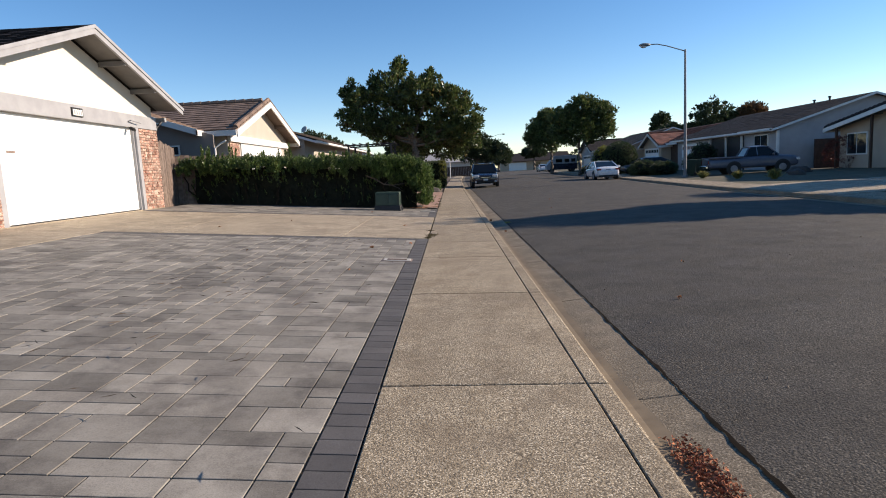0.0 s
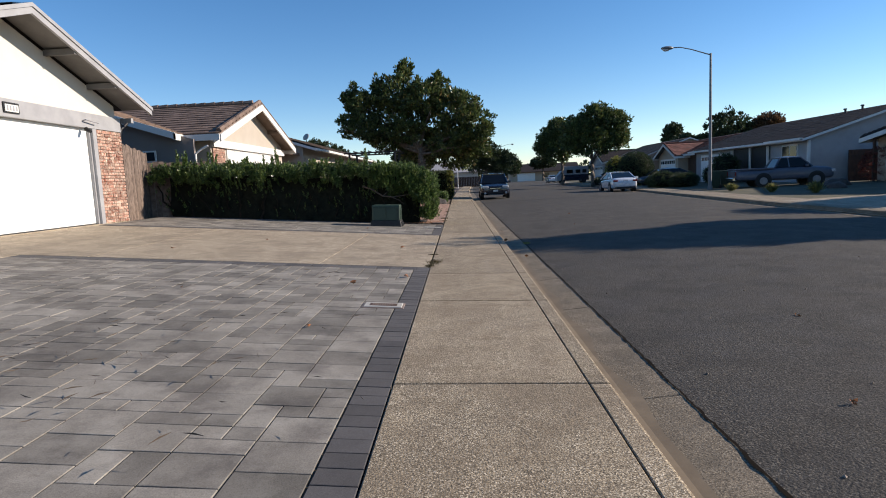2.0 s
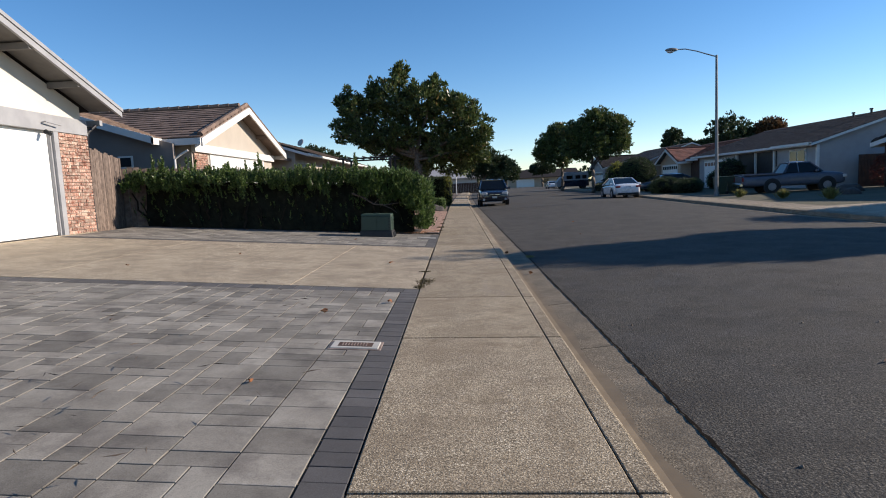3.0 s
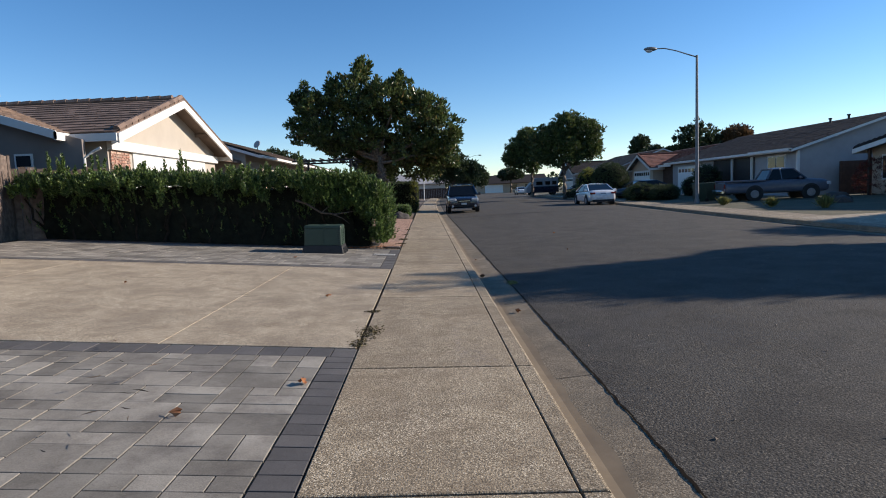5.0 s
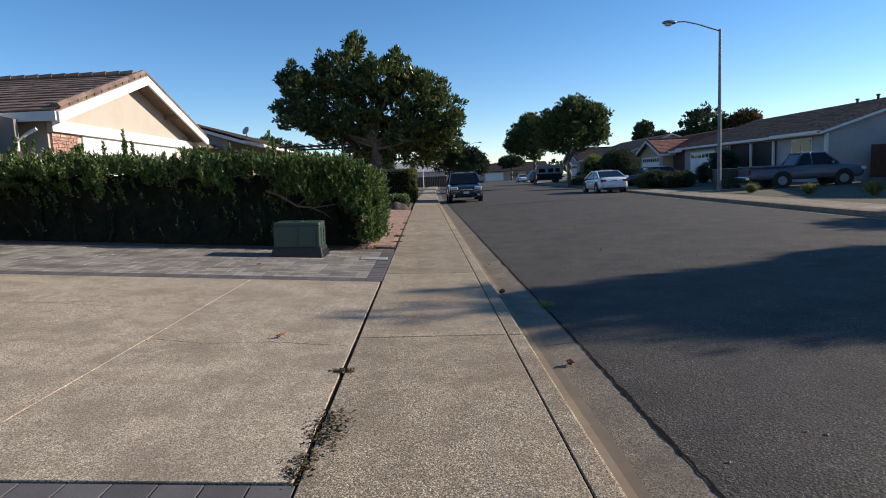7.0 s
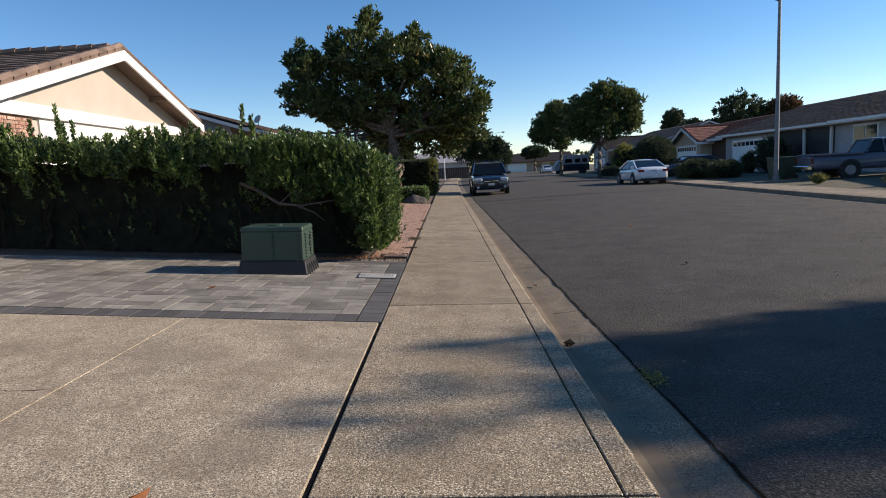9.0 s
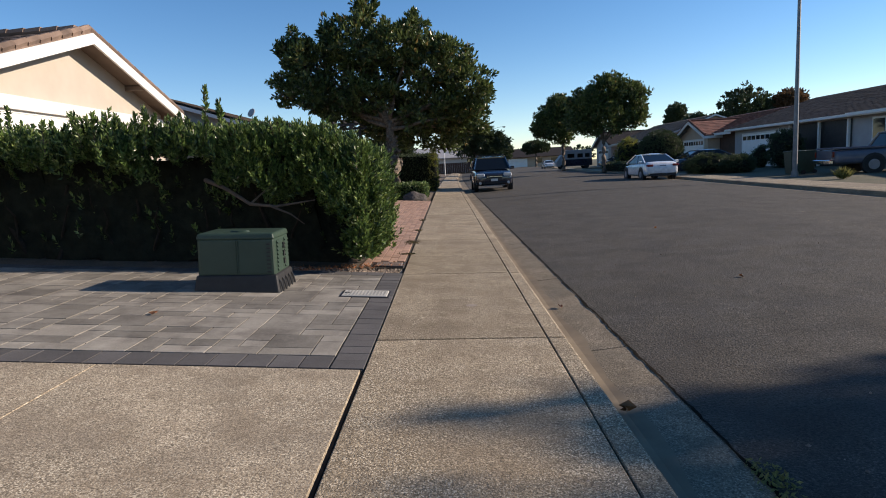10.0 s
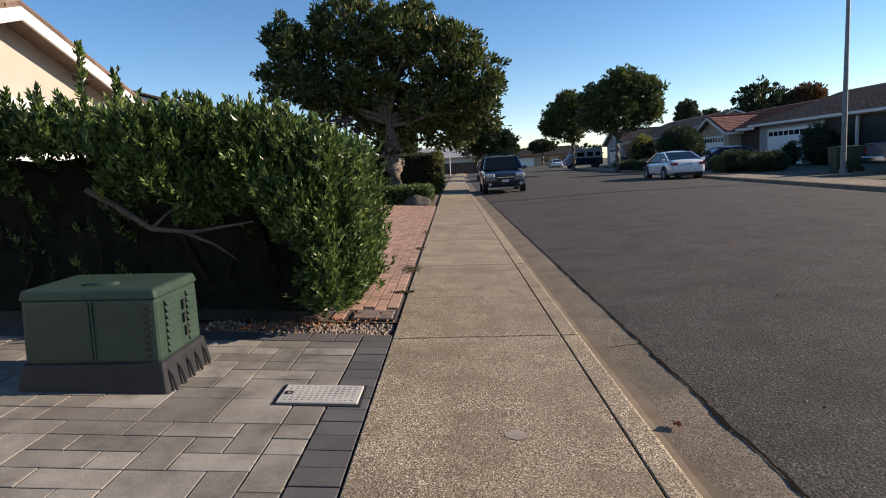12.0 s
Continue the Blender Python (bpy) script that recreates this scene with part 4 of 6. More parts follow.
# ---- trees, hedges, shrubs ----
def clumped_leaves(blobs, clumps, per, clump_r, length, width, seed, up=0.4, depth=0.5, floor=None):
    rng = np.random.default_rng(seed)
    c, d = shell_points(blobs, clumps, rng, depth)
    c = c + rng.normal(size=c.shape) * clump_r * 0.3
    size = clump_r * rng.uniform(0.55, 1.3, len(c))
    i = np.repeat(np.arange(len(c)), per)
    o = rng.normal(size=(len(i), 3))
    o /= np.linalg.norm(o, axis=1, keepdims=True)
    o *= (rng.random(len(i)) ** 0.45)[:, None]
    p = c[i] + o * size[i][:, None] * np.array([1, 1, 0.75])
    if floor is not None:
        keep = p[:, 2] > floor
        p, i, o = p[keep], i[keep], o[keep]
    ways = o * 0.7 + d[i] * 0.5 + rng.normal(size=o.shape) * 0.35
    ways[:, 2] += up
    return leaf_mesh(p, ways, length, width, rng)


def limb(bm, a, b, r0, r1, rng, n=7, sag=0.08):
    a, b = Vector(a), Vector(b)
    L = (b - a).length
    pts = [a + (b - a) * t + Vector((rng.uniform(-1, 1), rng.uniform(-1, 1), rng.uniform(-0.6, 0.6))) * L * sag * math.sin(math.pi * t) for t in (0, 0.25, 0.5, 0.75, 1)]
    tube(pts, [r0 + (r1 - r0) * t for t in (0, 0.25, 0.5, 0.75, 1)], n, bm)


def tree(name, at, trunk_h, trunk_r, blobs, label, leaf="tree_leaf", clumps=900, per=22, clump_r=0.42, length=0.17, width=0.075, seed=1, burl=False, lean=0.0):
    """blobs: centre and radii, from the foot of the trunk."""
    t = thing(name, at, label, "tree")
    rng = random.Random(seed)
    bm = bmesh.new()
    n = 9
    pts, rad = [], []
    for i in range(n):
        f = i / (n - 1)
        pts.append((lean * f + rng.uniform(-0.03, 0.03), rng.uniform(-0.03, 0.03), -0.15 + (trunk_h + 0.15) * f))
        rad.append(trunk_r * (1.35 - 0.5 * f + (0.75 * math.exp(-((f - 0.5) / 0.15) ** 2) if burl else 0)) * rng.uniform(0.93, 1.07))
    tube(pts, rad, 12, bm)
    if burl:
        for k in range(46):
            f, a = rng.gauss(0.5, 0.13), rng.uniform(0, math.tau)
            r = trunk_r * (1.1 + 0.7 * math.exp(-((f - 0.5) / 0.15) ** 2))
            c = Vector((lean * f + r * math.cos(a), r * math.sin(a), trunk_h * f))
            bmesh.ops.create_icosphere(bm, subdivisions=2, radius=rng.uniform(0.04, 0.09), matrix=Matrix.Translation(c) @ Matrix.Diagonal((1, 1, rng.uniform(0.8, 1.4), 1)))
    top = Vector(pts[-1])
    for c, r in blobs:
        limb(bm, top - Vector((0, 0, rng.uniform(0.0, 0.4))), Vector(c), trunk_r * 0.5, trunk_r * 0.12, rng)
        for k in range(4):
            e = Vector(c) + Vector((rng.uniform(-1, 1) * r[0], rng.uniform(-1, 1) * r[1], rng.uniform(-0.6, 0.8) * r[2])) * 0.8
            limb(bm, Vector(c) * 0.7 + top * 0.3, e, trunk_r * 0.2, trunk_r * 0.05, rng, 5)
    part("trunk", bm, "bark", t, "rough grey-brown bark", smooth=True)
    v, f = clumped_leaves(blobs, clumps, per, clump_r, length, width, seed)
    raw("crown", v.tolist(), f.tolist(), leaf, t, kind="stuff")
    return t


tree("street_tree", (-1.62, 37.8, 0.12), 3.1, 0.19,
     [((-1.4, 0.2, 6.2), (1.2, 1.5, 1.15)), ((-3.1, 0.0, 5.6), (1.0, 1.3, 0.95)), ((-4.2, 0.2, 6.1), (0.4, 0.6, 0.5)), ((0.3, 0.2, 5.9), (1.5, 1.8, 1.15)), ((1.9, 0.0, 5.3), (1.4, 1.6, 1.05)),
      ((3.2, -0.2, 4.3), (1.0, 1.2, 1.0)), ((-3.2, -0.1, 4.3), (1.2, 1.4, 0.75)), ((-1.0, 0.1, 4.2), (1.6, 1.6, 0.8)), ((1.6, 0.2, 3.6), (1.7, 1.5, 0.9)), ((-0.85, 0.0, 7.45), (0.42, 0.6, 0.5)), ((-4.1, 0.0, 4.8), (0.6, 0.8, 0.35)),
      ((3.2, 0.0, 3.2), (0.8, 1.0, 0.5)), ((-1.9, 0.4, 3.5), (1.2, 1.2, 0.5)), ((0.3, 0.9, 3.0), (1.5, 1.1, 0.5)), ((-4.45, -0.1, 4.35), (0.22, 0.3, 0.2)), ((-3.9, 0.1, 6.75), (0.18, 0.3, 0.25)), ((1.0, 0.1, 6.95), (0.5, 0.6, 0.35)), ((-2.4, 0.1, 6.75), (0.4, 0.5, 0.35)),
      ((0.9, 2.4, 3.3), (1.6, 1.3, 0.8)), ((-0.6, 2.6, 3.0), (1.3, 1.2, 0.6)), ((2.4, 2.0, 3.3), (1.2, 1.2, 0.7)), ((2.9, 1.5, 2.75), (1.1, 1.2, 0.6)), ((1.6, 3.6, 2.7), (1.9, 1.3, 0.75))],
     "broad evergreen street tree with a knobbly trunk beside a low hedge", clumps=1450, per=27, clump_r=0.33, length=0.235, width=0.115, seed=11, burl=True, lean=-0.1)
tree("street_tree", (4.2, 84, 0.0), 2.6, 0.2, [((0.5, 0, 4.7), (2.0, 2.3, 1.3)), ((2.3, 0, 4.0), (1.6, 2, 1.2)), ((-1.0, 0, 4.3), (1.3, 2, 1.2)), ((1.1, 0, 3.0), (2.3, 2, 1.1)), ((-1.6, 0, 3.2), (1.2, 1.5, 0.8))],
     "dark leafy street tree overhanging the kerb farther on", leaf="far_leaf", clumps=500, per=20, clump_r=0.5, length=0.3, width=0.14, seed=12)
tree("street_tree", (7.0, 118, 0.0), 2.6, 0.2, [((0, 0, 4.6), (3.0, 2.5, 1.9)), ((1.8, 0, 3.6), (1.8, 2, 1.2))],
     "hazy green street tree far along the street", leaf="far_leaf", clumps=400, per=18, clump_r=0.6, length=0.4, width=0.2, seed=13)
tree("street_tree", (14.8, 67, 0.0), 2.9, 0.17, [((0.4, 0, 7.2), (1.7, 1.8, 1.4)), ((2.3, 0, 6.4), (1.7, 1.8, 1.4)), ((-1.6, 0, 6.0), (1.7, 1.8, 1.4)), ((-0.2, 0, 4.8), (2.6, 2.3, 1.6)), ((2.6, 0, 4.9), (1.6, 1.6, 1.0)), ((-2.3, 0, 4.6), (1.1, 1.2, 0.9))],
     "dense rounded street tree with a thin pale trunk across the street", clumps=1300, per=20, clump_r=0.38, length=0.29, width=0.15, seed=14)
tree("street_tree", (14.9, 86, 0.0), 3.2, 0.2, [((-0.4, 0, 7.6), (1.5, 2, 1.5)), ((-1.8, 0, 6.3), (1.4, 2, 1.4)), ((0.9, 0, 6.6), (1.6, 2, 1.5)), ((-0.6, 0, 4.9), (2.5, 2.3, 1.7)), ((-2.8, 0, 5.2), (1.0, 1.4, 0.9))],
     "dark rounded street tree behind another across the street", clumps=1100, per=18, clump_r=0.44, length=0.33, width=0.17, seed=15)
tree("yard_tree", (19.5, 16.8, 0.1), 2.6, 0.2, [((0.3, 0.4, 5.8), (1.4, 1.1, 1.0)), ((0.5, 0.2, 4.7), (2.2, 2.1, 1.3)), ((-0.8, -0.3, 4.8), (1.7, 2.0, 0.9)), ((1.0, 0.6, 5.1), (1.6, 1.7, 1.1)), ((0.5, -0.5, 3.4), (2.0, 2.6, 1.2)), ((0.3, -1.0, 5.4), (1.5, 0.9, 1.0)),
      ((0.3, 0.1, 7.2), (0.12, 0.10, 0.6)), ((0.1, 0.5, 7.0), (0.12, 0.08, 0.6)), ((0.5, 0.95, 7.0), (0.12, 0.10, 0.65)), ((0.2, 1.3, 7.1), (0.12, 0.08, 0.6)), ((0.2, 0.3, 6.6), (0.5, 0.5, 0.4)), ((0.3, 1.05, 6.4), (0.4, 0.4, 0.4)),
      ((0.2, -0.5, 6.7), (0.12, 0.08, 0.5)), ((0.1, -1.0, 6.6), (0.12, 0.08, 0.5))],
     "leafy yard tree that shades the street", clumps=2400, per=28, clump_r=0.36, length=0.2, width=0.1, seed=16)
# stands out of view, added only to cast shade on the far driveway
tree("small_yard_tree", (20.4, 22.0, 0.1), 2.3, 0.12, [((0, 0, 3.3), (1.6, 1.7, 0.9)), ((0.3, 0.6, 2.7), (1.4, 1.6, 0.7)), ((-0.5, -0.5, 2.8), (1.1, 1.4, 0.7))],
     "small unseen tree added to shade a driveway", clumps=600, per=26, clump_r=0.4, length=0.2, width=0.1, seed=17)
for i, (x, y, zc, rx, rz, leaf, lab) in enumerate([
        (49.4, 140, 8.6, 2.2, 3.4, "far_leaf", "dark round-topped tree behind the roofs"), (44.0, 100, 6.9, 3.8, 3.3, "far_leaf", "large dark tree behind the grey roof"),
        (49.5, 99, 7.2, 2.5, 2.2, "orange_leaf", "tree with rusty autumn crown behind the grey roof"), (39.5, 104, 5.4, 3.2, 1.6, "far_leaf", "low dark tree behind the red roof"),
        (-21.5, 96, 5.8, 4.6, 2.6, "far_leaf", "green tree behind the dark roofs"), (-24.0, 60, 5.2, 2.4, 2.2, "far_leaf", "green treetop behind the brown roof"),
        (12.5, 150, 4.6, 3.4, 2.6, "far_leaf", "hazy tree far along the street"), (-7.5, 104, 4.6, 3.0, 2.4, "far_leaf", "green tree behind the white house"), (23.5, 165, 5.0, 3.2, 1.4, "far_leaf", "low treetops behind the end house")]):
    tree("backyard_tree", (x, y, 0.0), zc - rz * 0.5, 0.25, [((0, 0, zc), (rx, rx, rz)), ((rx * 0.5, 0, zc - rz * 0.3), (rx * 0.6, rx * 0.6, rz * 0.7)), ((-rx * 0.5, 0, zc - rz * 0.4), (rx * 0.6, rx * 0.6, rz * 0.6))],
         lab, leaf=leaf, clumps=620, per=20, clump_r=0.55, length=0.42, width=0.24, seed=30 + i)


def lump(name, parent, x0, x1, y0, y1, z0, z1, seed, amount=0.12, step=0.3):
    """An uneven, near-black body that stands for the shade inside a hedge."""
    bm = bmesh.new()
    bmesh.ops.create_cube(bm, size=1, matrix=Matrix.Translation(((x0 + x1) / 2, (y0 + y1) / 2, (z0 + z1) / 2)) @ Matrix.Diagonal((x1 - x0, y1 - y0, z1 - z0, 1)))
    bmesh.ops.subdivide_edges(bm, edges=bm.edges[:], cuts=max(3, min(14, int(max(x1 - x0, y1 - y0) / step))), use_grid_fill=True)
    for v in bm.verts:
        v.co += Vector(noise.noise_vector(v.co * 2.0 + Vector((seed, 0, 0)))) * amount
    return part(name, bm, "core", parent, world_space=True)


def sprigs(base, axis, per, length, width, reach, rng):
    """Upright twigs with leaves set round them."""
    n = len(base)
    axis = axis / np.linalg.norm(axis, axis=1, keepdims=True)
    i = np.repeat(np.arange(n), per)
    s = np.tile(np.linspace(0.05, 1, per), n)
    rad = rng.normal(size=(n * per, 3))
    rad -= axis[i] * (rad * axis[i]).sum(1, keepdims=True)
    rad /= np.linalg.norm(rad, axis=1, keepdims=True)
    ways = axis[i] * (0.45 + 0.7 * s[:, None]) + rad * (0.9 - 0.45 * s[:, None])
    ways /= np.linalg.norm(ways, axis=1, keepdims=True)
    tall = reach * rng.uniform(0.6, 1.3, n)
    p = base[i] + axis[i] * (s * tall[i])[:, None] + ways * length * 0.45
    return leaf_mesh(p, ways, length, width, rng)


HEDGE_LEFT, HEDGE_RIGHT = -8.5, -0.46


def hedge_top(x):
    return 1.62 + 0.05 * min(6, max(0, -x - 0.4)) - 0.4 * max(0, (x + 1.05)) + 0.16 * noise.noise(Vector((x * 1.3, 0, 7)))


def front_hedge():
    h = thing("hedge", ((HEDGE_LEFT + HEDGE_RIGHT) / 2, 20.6, terrain_left(-4.5) - 0.05), "overgrown dark green hedge with bright upright shoots behind the paver strip", "hedge")
    rng = np.random.default_rng(5)
    y0, y1 = 19.95, 21.5
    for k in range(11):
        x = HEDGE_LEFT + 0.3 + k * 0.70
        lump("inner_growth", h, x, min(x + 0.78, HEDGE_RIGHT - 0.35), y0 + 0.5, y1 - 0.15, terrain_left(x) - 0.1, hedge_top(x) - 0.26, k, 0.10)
    n = 19000
    u = rng.random(n)
    x = HEDGE_LEFT + (HEDGE_RIGHT - HEDGE_LEFT) * (1 - u ** 1.35)
    topz = np.array([hedge_top(a) for a in x])
    low = np.array([terrain_left(a) for a in x])
    face = rng.random(n)
    z = low + np.where(x < -2.0, 0.02, 0.12) + (topz - low - 0.2) * rng.random(n) ** 0.85
    y = np.full(n, y0) + 0.42 * np.array([noise.noise(Vector((a * 1.9, b * 1.1, 1))) for a, b in zip(x, z)]) + rng.normal(size=n) * 0.06
    out = np.tile([0.0, -0.55, 1.0], (n, 1))
    t = face < 0.36
    y[t] = rng.uniform(y0, y1, t.sum())
    z[t] = topz[t] - 0.12 + rng.normal(size=t.sum()) * 0.06
    out[t] = [0, 0, 1]
    r = (face > 0.36) & (face < 0.50)
    x[r] = HEDGE_RIGHT + rng.normal(size=r.sum()) * 0.07 - 0.12 * (z[r] < 0.5)
    y[r] = rng.uniform(y0, y1, r.sum())
    z[r] = 0.15 + (hedge_top(HEDGE_RIGHT) - 0.2) * rng.random(r.sum())
    out[r] = [0.55, 0, 1]
    # below its lit crown the face has few leaves, so the near-black shade body shows
    drop = topz - z + 0.14 * np.array([noise.noise(Vector((a * 2.3, 4, 9))) for a in x])
    lip = np.where(x > -0.72, 9.0, np.where(x > -1.0, 0.85, np.where(x > -2.15, 0.72, 0.36))) + 0.45 * np.array([noise.noise(Vector((a * 4.1, 2, 3))) for a in x])
    hollow = (face > 0.50) & (drop > lip)
    y += hollow * rng.uniform(0.4, 0.65, n)
    gaps = np.array([noise.noise(Vector((a * 3.4, b * 2.6, 11))) for a, b in zip(x, z)]) > 0.16
    gaps &= (face > 0.36) & (topz - z > 0.22)
    keep = ~(gaps & (rng.random(n) < 0.85)) & ~(hollow & (rng.random(n) < np.where(drop > lip + 0.25, 0.95, 0.8)))
    x, y, z, out = x[keep], y[keep], z[keep], out[keep]
    out += rng.normal(size=out.shape) * 0.28
    v, f = sprigs(np.stack([x, y, z], 1), out, 13, 0.066, 0.028, 0.17, rng)
    raw("foliage", v.tolist(), f.tolist(), "hedge_leaf", h, world_space=True, kind="stuff")
    # tall shoots above the clipped top
    shoots = [(-2.19, 0.5), (-4.75, 0.42), (-5.1, 0.3), (-6.8, 0.38), (-7.65, 0.45), (-3.0, 0.2), (-3.4, 0.18), (-5.7, 0.2), (-1.4, 0.15), (-0.9, 0.14), (-4.1, 0.2), (-7.3, 0.22), (-2.6, 0.14), (-6.2, 0.17), (-0.6, 0.16), (-7.6, 0.4), (-3.75, 0.15)]
    rs = random.Random(8)
    twig = bmesh.new()
    base, axis, tall = [], [], []
    for sx, high in shoots:
        for k in range(3 if high > 0.25 else 5):
            x = sx + rs.uniform(-0.1, 0.1)
            b = Vector((x, rs.uniform(19.75, 20.5), hedge_top(x) - 0.15))
            e = b + Vector((rs.uniform(-0.06, 0.06), rs.uniform(-0.06, 0.06), high * rs.uniform(0.75, 1.15) + 0.2))
            tube([b, e], [0.006, 0.003], 4, twig)
            m = max(2, int((e.z - b.z) / 0.07))
            for q in range(m):
                base.append(b + (e - b) * (q / m))
                axis.append((e - b).normalized() + Vector((rs.uniform(-0.2, 0.2), rs.uniform(-0.2, 0.2), 0)))
    part("shoot_growth", twig, "branch", h, world_space=True, kind="stuff")
    v, f = sprigs(np.array(base), np.array(axis), 18, 0.07, 0.028, 0.10, rng)
    raw("shoot_foliage", v.tolist(), f.tolist(), "hedge_leaf", h, world_space=True, kind="stuff")
    # bare branches that show in the shaded face
    bm = bmesh.new()
    tube([(-2.35, 20.0, 1.22), (-2.05, 19.78, 1.12), (-1.75, 19.72, 0.92), (-1.45, 19.70, 0.88), (-1.0, 19.72, 0.93)], [0.028, 0.024, 0.02, 0.015, 0.006], 7, bm)
    tube([(-1.5, 19.7, 0.88), (-1.28, 19.68, 0.78), (-1.15, 19.72, 0.66)], [0.014, 0.01, 0.005], 6, bm)
    tube([(-1.75, 19.72, 0.92), (-1.62, 19.74, 1.03), (-1.5, 19.8, 1.12)], [0.014, 0.01, 0.005], 6, bm)
    part("bare_branch", bm, "branch", h, "bare grey-brown branch", world_space=True)
    for k in range(13):
        x = HEDGE_LEFT + 0.3 + k * 0.55 + rs.uniform(-0.15, 0.15)
        bm = bmesh.new()
        g = terrain_left(x) - 0.06
        limb(bm, (x, 20.5 + rs.uniform(-0.1, 0.1), g), (x + rs.uniform(-0.35, 0.35), 20.4 + rs.uniform(-0.1, 0.1), g + 0.95), 0.035, 0.018, rs, 6)
        limb(bm, (x, 20.5, g + 0.1), (x + rs.uniform(-0.4, 0.4), 20.3, g + 0.7), 0.022, 0.01, rs, 5)
        part("stem", bm, "stem_shade", h, world_space=True)


def shrub(name, at, r, leaf, label, category="shrub", clumps=220, per=16, clump_r=0.16, length=0.08, width=0.04, seed=1, core=True):
    """A rounded bush of radii r that stands on the ground at that place."""
    t = thing(name, at, label, category)
    v, f = clumped_leaves([((0, 0, r[2] * 0.9), r)], clumps, per, clump_r, length, width, seed, depth=0.15, floor=0.0)
    raw("foliage", v.tolist(), f.tolist(), leaf, t, kind="stuff")
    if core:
        # near-black ball that stands for the shade inside the bush
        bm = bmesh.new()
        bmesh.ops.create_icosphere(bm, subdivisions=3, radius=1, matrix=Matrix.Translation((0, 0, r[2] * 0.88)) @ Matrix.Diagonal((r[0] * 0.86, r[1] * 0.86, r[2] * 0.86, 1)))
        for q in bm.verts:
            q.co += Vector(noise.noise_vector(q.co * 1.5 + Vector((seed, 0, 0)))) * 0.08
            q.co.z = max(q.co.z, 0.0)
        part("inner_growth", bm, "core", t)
    return t


def box_hedge(name, x0, x1, y0, y1, z0, z1, leaf, label, count, length, seed, category="hedge"):
    t = thing(name, ((x0 + x1) / 2, (y0 + y1) / 2, z0), label, category)
    lump("inner_growth", t, x0 + 0.08, x1 - 0.08, y0 + 0.08, y1 - 0.08, z0, z1 - 0.08, seed, 0.05)
    rng = np.random.default_rng(seed)
    p = np.stack([rng.uniform(x0, x1, count), rng.uniform(y0, y1, count), rng.uniform(z0 + 0.04, z1, count)], 1)
    d = np.zeros((count, 3))
    ax = np.array([x1 - x0, y1 - y0, z1 - z0])
    k = rng.choice(4, count, p=[0.34, 0.12, 0.12, 0.42])
    p[k == 0, 1], d[k == 0, 1] = y0, -1
    p[k == 1, 0], d[k == 1, 0] = x1, 1
    p[k == 2, 0], d[k == 2, 0] = x0, -1
    p[k == 3, 2], d[k == 3, 2] = z1, 1
    p += rng.normal(size=p.shape) * length * 0.5
    p[:, 2] = np.maximum(p[:, 2], z0 + 0.02)
    ways = d * 0.8 + rng.normal(size=p.shape) * 0.5
    ways[:, 2] += 0.4
    v, f = leaf_mesh(p, ways, length, length * 0.42, rng)
    raw("foliage", v.tolist(), f.tolist(), leaf, t, world_space=True, kind="stuff")
    return t


front_hedge()
box_hedge("low_hedge", -3.3, -0.30, 35.2, 36.9, terrain_left(-1.5) - 0.05, 0.62, "hedge_leaf", "low leafy green hedge beneath the street tree", 6000, 0.09, 21)
box_hedge("clipped_hedge", -3.6, 0.0, 44.5, 48.5, terrain_left(-1.5) - 0.05, 1.92, "dome_leaf", "tall square-clipped dark hedge beside the pavement", 9000, 0.09, 22)
shrub("upright_shrub", (-0.15, 44.0, 0.0), (0.18, 0.2, 1.15), "yellow_leaf", "thin yellow-green upright shrub against the clipped hedge", clumps=120, seed=23)
shrub("dome_bush", (16.7, 58.0, 0.03), (1.6, 1.6, 1.62), "dome_leaf", "large round clipped bush across the street", clumps=2200, per=12, clump_r=0.10, seed=24)
shrub("entry_shrub", (20.7, 48.6, 0.06), (0.9, 1.2, 1.2), "far_leaf", "dark clipped shrub at the shaded entry", clumps=500, seed=25)
shrub("entry_shrub", (20.6, 51.2, 0.06), (0.5, 0.5, 0.75), "dome_leaf", "small clipped ball shrub beside the garage door", clumps=200, seed=26)
for i, (x, y, a, b) in enumerate(((15.5, 48.3, 0.9, 0.5), (15.6, 47.3, 1.1, 0.6), (16.4, 45.6, 0.9, 0.5), (17.2, 46.8, 0.7, 0.5), (16.4, 49.4, 0.8, 0.5), (17.4, 49.4, 0.6, 0.45))):
    shrub("garden_shrub", (x, y, 0.03), (a, a * 0.9, b), ("far_leaf", "dome_leaf")[i % 2], "low grey-green garden shrub beside the far pavement", clumps=300, per=16, length=0.12, width=0.04, seed=40 + i)
shrub("red_bush", (24.4, 37.2, 0.07), (1.25, 0.9, 1.05), "red_leaf", "loose bush with dark red leaves before a wooden gate", clumps=260, per=16, seed=50, core=False)
shrub("yellow_shrub", (19.5, 75.0, 0.07), (1.3, 1.3, 1.6), "yellow_leaf", "yellow-green shrub between the far houses", clumps=250, clump_r=0.3, length=0.16, width=0.08, seed=51)
box_hedge("low_hedge", 15.3, 18.5, 60.5, 70.0, 0.0, 0.75, "dome_leaf", "low dark hedge beyond the white car", 3000, 0.14, 52)


